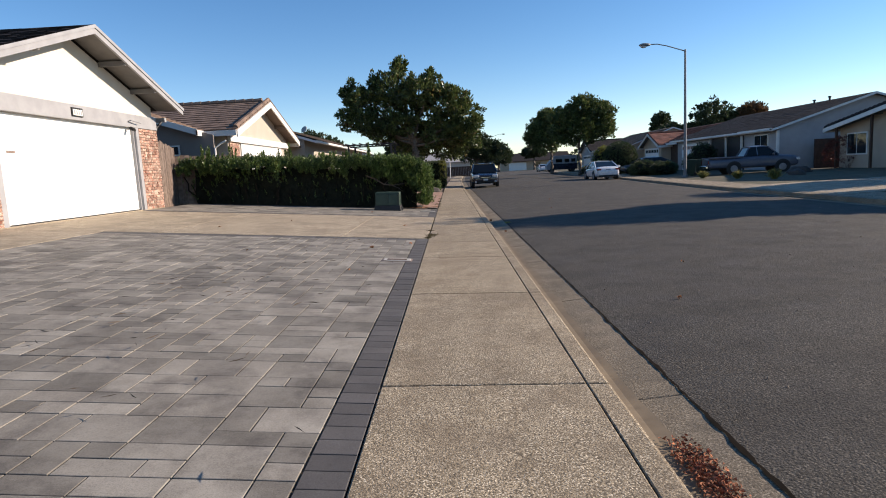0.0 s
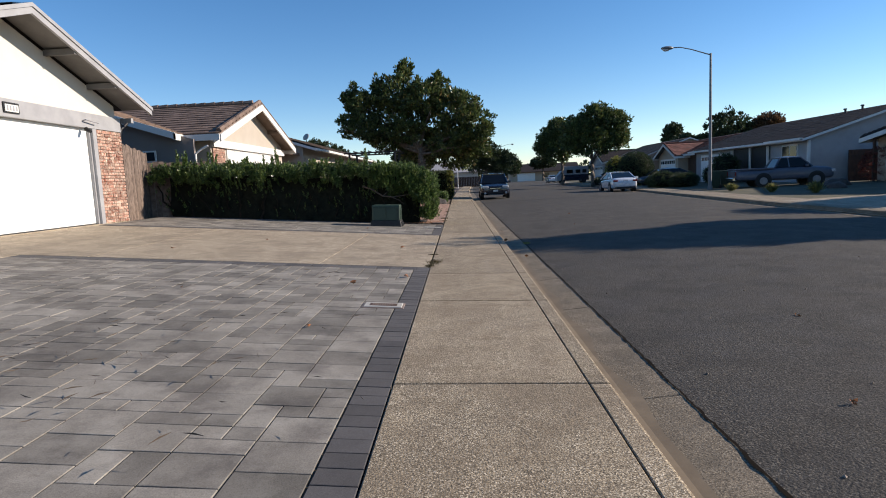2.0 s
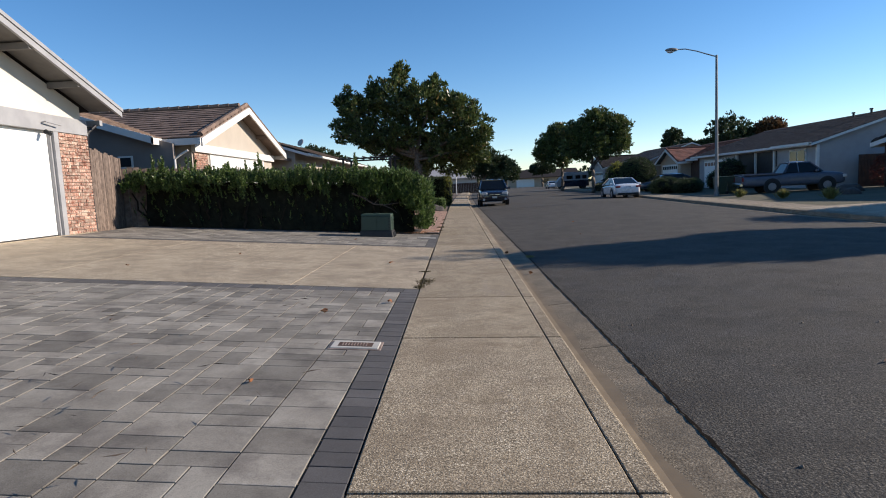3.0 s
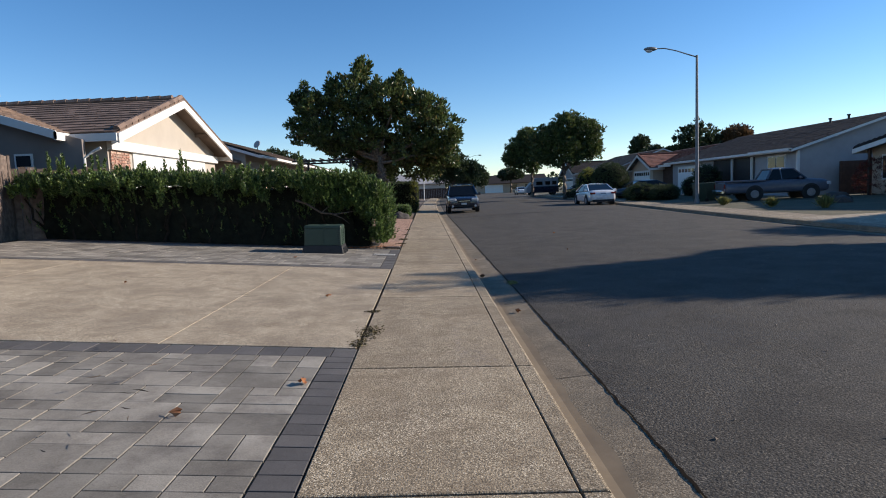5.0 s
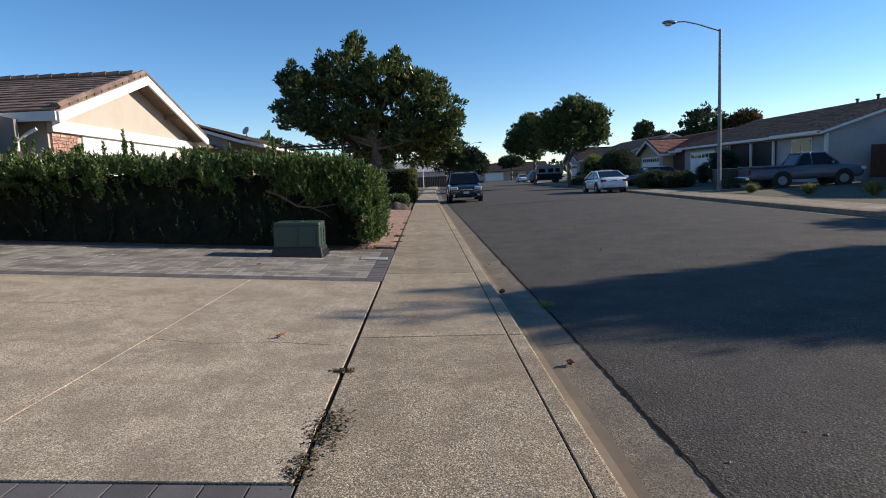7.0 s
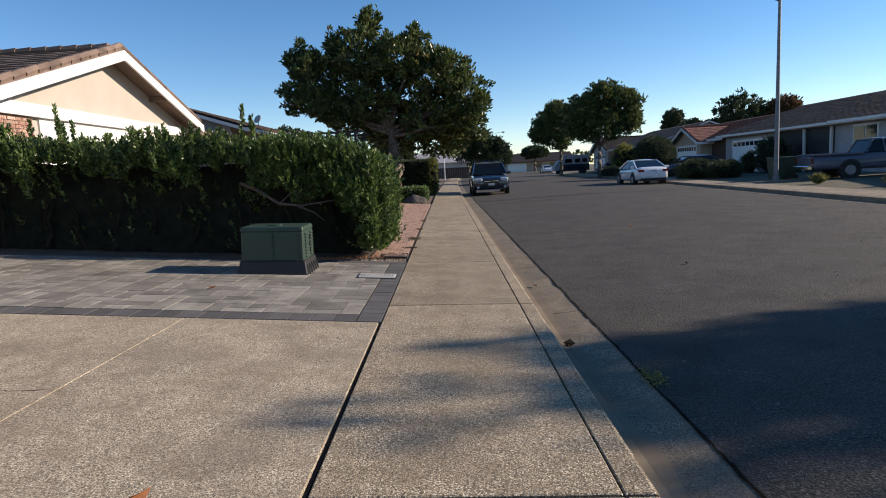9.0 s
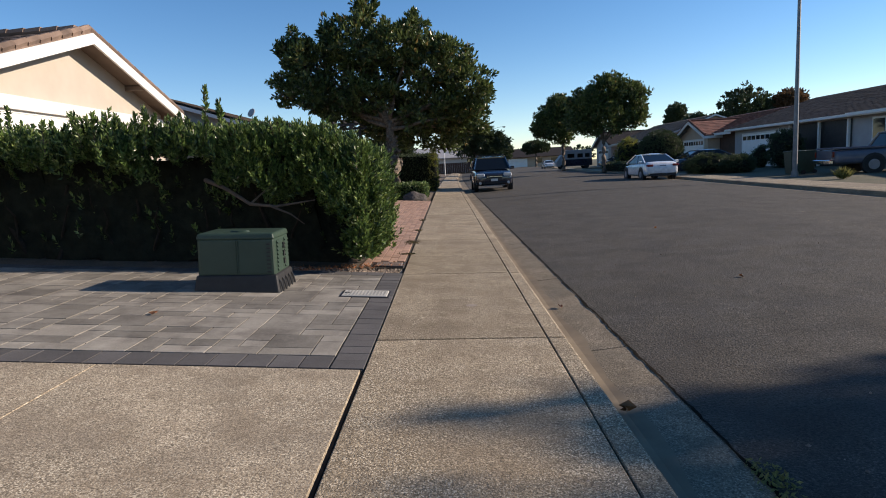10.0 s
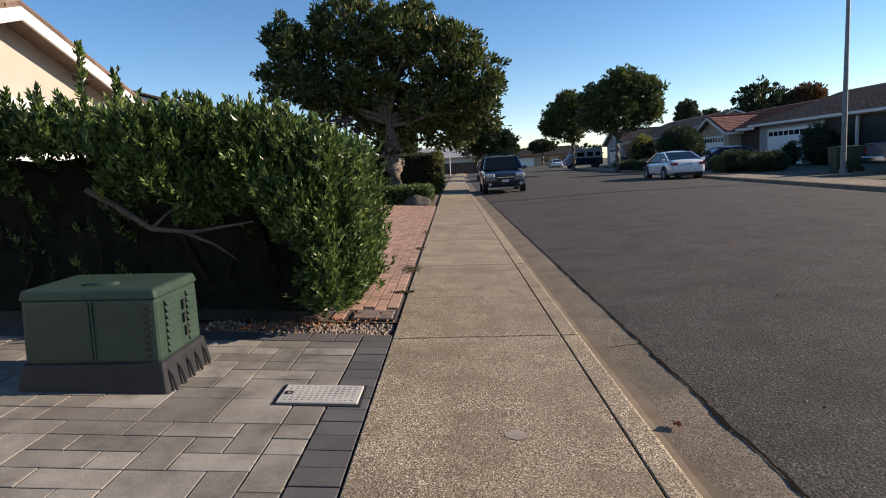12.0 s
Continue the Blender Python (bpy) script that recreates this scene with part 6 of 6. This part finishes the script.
# ---- litter and weeds ----
def litter(name, at, r, count, size, mat, label, seed, kind="stuff", long=1.0, z=None, squash=0.25, category=""):
    rng = np.random.default_rng(seed)
    p = rng.normal(size=(count, 3)) * np.array([r[0], r[1], 0]) * 0.5
    p = p[(np.abs(p[:, 0]) < r[0]) & (np.abs(p[:, 1]) < r[1])]
    ways = rng.normal(size=p.shape)
    ways[:, 2] *= squash
    v, f = leaf_mesh(p, ways, size * long, size * 0.6, rng)
    v[:, 2] += -v.reshape(-1, 4, 3)[:, :, 2].min(1).repeat(4) + rng.random(len(p)).repeat(4) * 0.008
    ob = raw(name, v.tolist(), f.tolist(), mat, label=label, kind=kind)
    ob.location = at
    return ob


litter("bark_chips", (1.50, 3.0, -0.118), (0.10, 0.36), 1000, 0.022, "bark_chips", "heap of red-brown bark chips lying in the gutter", 71, squash=0.5)
for k, (x, y) in enumerate(((-0.02, 11.95), (-0.08, 11.55), (-0.07, 12.9), (-0.12, 22.5), (-0.1, 24.3), (-0.12, 21.2), (-0.1, 26.5), (1.77, 15.2))):
    litter("weeds", (x, y, walk_z(x) - 0.004 if x < 1 else -0.105), (0.09 + 0.05 * (k in (0, 3, 5)), 0.30 - 0.12 * (k % 3)), 330 if k in (0, 3, 5) else 160, 0.02, "moss" if k < 7 else "grass_leaf", "dry weeds and litter in the pavement joint", 80 + k, squash=0.25 if k < 7 else 0.8, long=1.3)
rng_l = random.Random(17)
for k, (x, y, s) in enumerate(((-0.31, 10.49, 0.09), (-3.37, 14.27, 0.06), (-0.66, 13.7, 0.10), (-1.9, 17.6, 0.09), (1.5, 18.3, 0.08), (1.55, 13.2, 0.08), (1.40, 15.95, 0.08),                                (3.4, 8.2, 0.05), (7.3, 8.0, 0.05), (2.6, 6.2, 0.05), (-4.4, 12.6, 0.06), (-2.7, 9.3, 0.04), (-0.9, 7.8, 0.04), (3.5, 19.0, 0.06), (4.2, 23.5, 0.07), (-0.9, 9.9, 0.07))):
    z = terrain_left(x) + 0.006 if x < 0 else (-0.118 if x < 1.7 else -0.10 + 0.012 * min(x - 1.7, 4))
    ob = litter("fallen_leaf", (x, y, z), (0.02, 0.02), 3, s, "dead_leaf", "dry orange-brown fallen leaf on the paving" if x < 0 else "dry brown fallen leaf on the road", 100 + k, kind="", squash=0.2)
    ob["category"] = "leaf"
litter("hedge_litter", (-1.3, 19.92, terrain_left(-1.3) - 0.03), (1.3, 0.22), 520, 0.028, "dead_leaf", "dry leaves scattered on soil under the hedge", 130, squash=0.5)
litter("twigs", (-2.6, 6.5, terrain_left(-2.6) + 0.008), (2.6, 4.8), 190, 0.007, "branch", "thin dry twigs scattered on the pavers", 131, long=15.0, squash=0.0)

# hairline cracks in the concrete
def crack(points, z_of, seed, wide=1.0, mat="joint", label="thin dark jagged crack in the concrete"):
    rg = random.Random(seed)
    verts, faces = [], []
    for (xa, ya), (xb, yb) in zip(points, points[1:]):
        n = max(3, int(math.hypot(xb - xa, yb - ya) / 0.035))
        for k in range(n):
            x, y = xa + (xb - xa) * k / n, ya + (yb - ya) * k / n + rg.uniform(-0.012, 0.012)
            w = rg.uniform(0.0015, 0.0045) * wide
            verts += [(x, y - w, z_of(x) + 0.0015), (x + w * 0.5, y + w, z_of(x + w * 0.5) + 0.0015)]
    for b in range(0, len(verts) - 2, 2):
        faces.append((b, b + 1, b + 3, b + 2))
    raw("crack", verts, faces, mat, label=label, kind="structure")


crack(((-1.66, 13.62), (-1.2, 13.50), (-0.7, 13.58), (-0.08, 13.50)), terrain_left, 1)
crack(((-5.0, 14.9), (-4.1, 14.75), (-3.2, 14.85), (-2.4, 14.7), (-1.7, 14.78)), terrain_left, 2)
for k, (x, y, w, turn) in enumerate(((3.2, 22.6, 0.5, 0.1), (4.4, 23.6, 0.5, 0.06), (5.2, 22.8, 0.6, -0.05), (3.0, 26.0, 0.6, 0.1), (2.9, 19.6, 0.15, 0.4), (3.3, 17.2, 0.12, 0.2), (6.0, 25.0, 0.6, 0.0), (2.5, 29.0, 0.8, 0.05), (6.4, 20.0, 0.4, 0.1))):
    crack(((x, y), (x + w * 0.5, y + turn * 0.4 + 0.03), (x + w, y + turn)), lambda a: -0.112 + 0.021 * (a - 1.74) if a < 3.5 else -0.075 + 0.015 * (a - 3.5), 20 + k)
crack(((-0.04, 20.9), (0.4, 20.96), (0.8, 20.86), (1.14, 20.94)), walk_z, 3)

road_z = lambda a: -0.109 + 0.021 * (a - 1.74) if a < 3.5 else -0.072 + 0.015 * (a - 3.5) if a < 6.5 else -0.027 - 0.0075 * (a - 6.5)
# two wide, jagged dark lines across the street
crack(((1.78, 36.5), (2.7, 36.3), (4.76, 36.85), (6.9, 37.0), (8.5, 36.8), (10.5, 37.2)), road_z, 50, 16, "dark_line", "wide dark line across the street")
crack(((2.6, 34.0), (4.0, 34.55), (4.9, 34.6)), road_z, 51, 13, "dark_line", "wide dark line across the street")

# small pale grit and crumbs on the road
rng = np.random.default_rng(142)
verts, faces = [], []
for k in range(420):
    x, y, s = rng.uniform(1.9, 9.0), rng.uniform(2.0, 34.0), rng.uniform(0.004, 0.014)
    z, b = road_z(x) + 0.001, len(verts)
    q = rng.uniform(0.6, 1.4, 5)
    verts += [(x - s * q[0], y, z), (x, y - s * q[1], z), (x + s * q[2], y, z), (x, y + s * q[3], z), (x, y, z + s * q[4])]
    faces += [(b, b + 1, b + 4), (b + 1, b + 2, b + 4), (b + 2, b + 3, b + 4), (b + 3, b, b + 4)]
raw("road_grit", verts, faces, "gravel", label="small pale grit scattered on the asphalt", kind="stuff")

# a pale patch in the pavement
bm = bmesh.new()
bmesh.ops.create_circle(bm, cap_ends=True, segments=18, radius=0.05)
for v in bm.verts:
    v.co *= 1 + 0.35 * noise.noise(v.co * 14)
patch = part("pavement_patch", bm, "mortar")
patch.matrix_basis = pose(0.67, 18.03, walk_z(0.67) + 0.002, 0, 1.95, 30)
tagged(patch, "small pale cement patch on the pavement", kind="structure")

# pale scuffs on the pavement near the kerb
rng = np.random.default_rng(141)
verts, faces = [], []
for cx, cy, sx, sy, n in ((0.78, 11.6, 0.03, 0.5, 150), (0.92, 11.15, 0.07, 0.16, 170), (0.6, 8.0, 0.25, 0.3, 90), (0.75, 14.5, 0.2, 0.3, 80)):
    for k in range(n):
        x, y = cx + rng.normal() * sx, cy + rng.normal() * sy
        s, b = rng.uniform(0.003, 0.011), len(verts)
        for j in range(5):
            a = j * math.tau / 5
            q = s * rng.uniform(0.5, 1.3)
            verts.append((x + q * math.cos(a), y + q * math.sin(a), walk_z(x + q * math.cos(a)) + 0.0012))
        faces.append(tuple(range(b, b + 5)))
raw("scuffs", verts, faces, "mortar", label="pale scuff marks on the pavement", kind="stuff")

# stones between the pavers and the brick path
rng = np.random.default_rng(140)
verts, faces = [], []
for k in range(900):
    x, y = rng.uniform(-1.55, -0.09), rng.uniform(19.74, 20.12)
    z = terrain_left(x) - 0.035
    s = rng.uniform(0.008, 0.02)
    b = len(verts)
    q = rng.uniform(0.7, 1.3, 6)
    verts += [(x - s * q[0], y, z), (x, y - s * q[1], z), (x + s * q[2], y, z), (x, y + s * q[3], z), (x, y, z + s * q[4]), (x, y, z - s)]
    faces += [(b, b + 1, b + 4), (b + 1, b + 2, b + 4), (b + 2, b + 3, b + 4), (b + 3, b, b + 4)]
raw("gravel", verts, faces, "gravel", label="small mixed stones between the pavers and brick path", kind="stuff")


# ---- paving, piece by piece ----
PITCH = math.degrees(math.atan(0.075))
shared_pieces = {}


def piece_mesh(wx, wy, mat, chamfer, name, deep=0.035):
    key = (round(wx, 3), round(wy, 3), mat, name)
    if key not in shared_pieces:
        v, f = piece_geometry(wx, wy, chamfer, deep)
        me = bpy.data.meshes.new(name)
        me.from_pydata(v, [], f)
        me.materials.append(M[mat])
        shared_pieces[key] = me
    return shared_pieces[key]


def piece_geometry(wx, wy, c, deep):
    a, b = wx / 2, wy / 2
    v = [(sx * (a - c), sy * (b - c), 0) for sx, sy in ((-1, -1), (1, -1), (1, 1), (-1, 1))]
    v += [(sx * a, sy * b, -c * 0.8) for sx, sy in ((-1, -1), (1, -1), (1, 1), (-1, 1))]
    v += [(sx * a, sy * b, -deep) for sx, sy in ((-1, -1), (1, -1), (1, 1), (-1, 1))]
    f = [(0, 1, 2, 3)]
    for r in (0, 4):
        for k in range(4):
            n = (k + 1) % 4
            f.append((r + k, r + k + 4, r + n + 4, r + n))
    return v, f


def paving(name, parent_name, parent_label, pieces, mat, mat_joined, near, chamfer=0.0025, seed=0, z_of=terrain_left, pitch=PITCH, uneven=0.0015):
    """pieces: (x, y, wx, wy). Those that near() picks, 300 at most, are parts; the others are joined."""
    rg = random.Random(seed)
    pieces = sorted(pieces, key=near)
    origin = thing(parent_name, (pieces[0][0], pieces[0][1], z_of(pieces[0][0])), parent_label, "", kind="structure")
    inv = chain(origin).inverted()
    for x, y, wx, wy in pieces[:300]:
        ob = new(name, piece_mesh(wx, wy, mat, chamfer, name))
        ob.parent = origin
        ob.matrix_parent_inverse = inv
        ob.matrix_basis = pose(x, y, z_of(x) + rg.uniform(-uneven, uneven), rg.uniform(-0.25, 0.25), pitch + rg.uniform(-0.25, 0.25), rg.uniform(-0.3, 0.3))
    rest = pieces[300:]
    if rest:
        verts, faces = [], []
        for x, y, wx, wy in rest:
            v, f = piece_geometry(wx, wy, chamfer, 0.03)
            m = pose(x, y, z_of(x) + rg.uniform(-uneven, uneven), rg.uniform(-0.25, 0.25), pitch + rg.uniform(-0.25, 0.25), rg.uniform(-0.3, 0.3))
            b = len(verts)
            verts += [tuple(m @ Vector(p)) for p in v]
            faces += [tuple(b + i for i in q) for q in f]
        raw(name, verts, faces, mat_joined, origin, world_space=True, kind="stuff")
    return origin


def tiling(x0, x1, y0, y1, unit, unit_y, seed, gap=0.007):
    """A random pattern of large, middle and small slabs on a grid."""
    rg = random.Random(seed)
    nx, ny = round((x1 - x0) / unit), round((y1 - y0) / unit_y)
    ux, uy = (x1 - x0) / nx, (y1 - y0) / ny
    used, out = set(), []
    for j in range(ny):
        for i in range(nx):
            i2 = nx - 1 - i
            if (i2, j) in used:
                continue
            options = [(2, 2)] * 4 + [(2, 1)] * 5 + [(1, 2)] * 3 + [(1, 1)] * 4
            rg.shuffle(options)
            for w, h in options + [(1, 1)]:
                cells = [(i2 - a, j + b) for a in range(w) for b in range(h)]
                if all(0 <= a and b < ny and (a, b) not in used for a, b in cells):
                    break
            used.update(cells)
            xa, xb = x0 + (i2 - w + 1) * ux, x0 + (i2 + 1) * ux
            ya, yb = y0 + j * uy, y0 + (j + h) * uy
            out.append(((xa + xb) / 2, (ya + yb) / 2, xb - xa - gap, yb - ya - gap))
    return out


def row_of(x0, x1, y0, y1, along, size, gap=0.007):
    n = round(((x1 - x0) if along == "x" else (y1 - y0)) / size)
    out = []
    for k in range(n):
        if along == "x":
            w = (x1 - x0) / n
            out.append((x0 + (k + 0.5) * w, (y0 + y1) / 2, w - gap, y1 - y0 - gap))
        else:
            w = (y1 - y0) / n
            out.append(((x0 + x1) / 2, y0 + (k + 0.5) * w, x1 - x0 - gap, w - gap))
    return out


clear = lambda ps, x, y, w, h: [p for p in ps if not (abs(p[0] - x) < (p[2] + w) / 2 - 0.03 and abs(p[1] - y) < (p[3] + h) / 2 - 0.03)]
field = tiling(-6.1, -0.27, -2.0, 11.16, 0.17, 0.15, 1)
paving("paver", "paver_drive", "grey concrete pavers of mixed sizes with sandy joints", field, "paver", "paver_far", lambda p: math.hypot(p[0] + 2.0, (p[1] - 5.0) * 0.7), seed=2)
edge = row_of(-0.265, -0.053, -2.0, 11.15, "y", 0.148) + row_of(-6.1, -0.053, 11.16, 11.41, "x", 0.19)
paving("border_paver", "paver_border", "charcoal border pavers along the paved drive", edge, "border", "border", lambda p: p[1] * 0 + p[0] * -0.01, seed=3)
upper = tiling(-8.0, -0.27, 16.67, 19.52, 0.17, 0.15, 4)
paving("paver", "paver_strip", "grey concrete pavers of mixed sizes below the hedge", upper, "paver", "paver_far", lambda p: -p[0], seed=5)
edge = row_of(-0.265, -0.053, 16.43, 19.70, "y", 0.148) + row_of(-8.0, -0.27, 16.43, 16.66, "x", 0.19) + row_of(-8.0, -0.27, 19.53, 19.72, "x", 0.19)
paving("border_paver", "paver_border", "charcoal border pavers round the paver strip", edge, "border", "border", lambda p: p[0] * -0.01, seed=6)
bricks = []
for c in range(17):
    x1 = -0.09 - c * 0.103
    y = 20.16 + (0.1 if c % 2 else 0.0)
    while y < 34.0:
        bricks.append((x1 - 0.05, y + 0.1, 0.096, 0.196))
        y += 0.203
bricks = [b for b in clear(bricks, -0.26, 20.28, 0.36, 0.3) if not (b[0] < -0.62 and b[1] < 21.7)]
paving("brick", "brick_path", "faded pink brick path beside the pavement", bricks, "path_brick", "path_brick_far", lambda p: p[1], seed=7, chamfer=0.003, uneven=0.003)
raw("brick_bed", [(x, y, terrain_left(x) - 0.014) for y in (20.1, 34.2) for x in (-0.06, -1.9)], [(0, 1, 3, 2)], "sand", label="sandy bed of the brick path", kind="structure")


def slab_strip(name, parent_name, parent_label, mat, xs, zs, joints, gap=0.02, thick=0.06, round_edge=0.006, bend=near_curb, category=""):
    """Concrete slabs between joints; xs, zs: the cross-section of the top."""
    org = thing(parent_name, (xs[0], joints[0], zs[0]), parent_label, "", kind="structure")
    for a, b in zip(joints, joints[1:]):
        ys = (a + gap / 2, a + gap / 2 + round_edge, b - gap / 2 - round_edge, b - gap / 2)
        verts, faces = [], []
        n = len(xs) + 2
        for k, y in enumerate(ys):
            low = round_edge * 0.8 if k in (0, 3) else 0
            line = [(xs[0], zs[0] - thick)] + [(x, z - low) for x, z in zip(xs, zs)] + [(xs[-1], zs[-1] - thick)]
            verts += [(x + bend(y), y, z) for x, z in line]
        for k in range(3):
            for i in range(n - 1):
                p = k * n + i
                faces.append((p, p + 1, p + n + 1, p + n))
        faces.append(tuple(range(n))[::-1])
        faces.append(tuple(range(3 * n, 4 * n)))
        raw(name, verts, faces, mat, org, world_space=True)
    return org


JOINTS = [-6.3, -3.75, -1.2, 1.33, 3.88, 6.49, 9.03, 10.86, 13.75, 17.03, 19.62, 22.75, 25.3] + [25.3 + 2.6 * k for k in range(1, 36)]
slab_strip("slab", "pavement", "tan exposed-aggregate concrete pavement slabs", "walk", (-0.048, -0.04, 1.159, 1.164), (0.022, 0.0295, -0.0112, -0.0159), JOINTS)
slab_strip("kerb_stone", "kerb", "tan concrete kerb top beside the pavement", "walk", (1.173, 1.178, 1.286, 1.302, 1.312), (-0.017, -0.0115, -0.0150, -0.022, -0.05), JOINTS)
slab_strip("gutter_slab", "gutter", "grey-brown concrete gutter with worn joints", "gutter", (1.30, 1.345, 1.41, 1.735), (-0.10, -0.127, -0.133, -0.108), JOINTS, gap=0.01)
for k, (xa, xb, ya, yb) in enumerate(((-1.671, -0.075, 11.43, 16.41), (-5.086, -1.68, 11.43, 16.41), (-8.2, -5.095, 11.43, 16.41), (-8.2, -6.12, 3.2, 11.415), (-8.2, -6.12, -3.0, 3.185))):
    if k == 0:
        drive = thing("driveway", (xb, ya, 0.03), "tan concrete driveway slabs rising to the garage", "", kind="structure")
    q = 0.002
    pts = [(x, y, terrain_left(x) - (0 if inner else 0.005)) for inner, (x0, x1, y0, y1) in ((True, (xa + q, xb - q, ya + q, yb - q)), (False, (xa, xb, ya, yb))) for x, y in ((x0, y0), (x1, y0), (x1, y1), (x0, y1))]
    pts += [(x, y, z - 0.05) for x, y, z in pts[4:]]
    raw("slab", pts, [(0, 1, 2, 3)] + [(r + i, r + 4 + i, r + 4 + (i + 1) % 4, r + (i + 1) % 4) for r in (0, 4) for i in range(4)], "drive", drive, world_space=True)

# a smooth worn band of fine silt along the foot of the kerb
verts, faces = [], []
for k in range(500):
    y = -1 + k * 0.1
    out = 1.47 + 0.06 * noise.noise(Vector((y * 1.3, 5, 2))) + 0.02 * noise.noise(Vector((y * 6.1, 1, 2)))
    verts += [(x + near_curb(y), y, z) for x, z in ((1.352, -0.125), (1.41, -0.1305), (out, -0.1305 + 0.0746 * (out - 1.41)))]
    if k:
        b = len(verts) - 6
        faces += [(b, b + 1, b + 4, b + 3), (b + 1, b + 2, b + 5, b + 4)]
raw("gutter_silt", verts, faces, "silt", label="smooth tan silt worn along the gutter", kind="structure")

# the dark ragged seam where the asphalt meets the gutter
rg = random.Random(9)
verts, faces = [], []
n = 1400
for k in range(n):
    y = -2 + k * 0.05
    x = 1.742 + near_curb(y) + 0.012 * noise.noise(Vector((y * 2.1, 3, 0))) + rg.uniform(-0.006, 0.006)
    w = 0.005 + 0.016 * abs(noise.noise(Vector((y * 3.3, 9, 0)))) + rg.uniform(0, 0.004)
    verts += [(x - w, y, -0.1035), (x + w, y, -0.1035)]
    if k:
        b = len(verts) - 4
        faces.append((b, b + 1, b + 3, b + 2))
raw("road_seam", verts, faces, "seam", label="dark ragged seam between the asphalt and gutter", kind="structure")
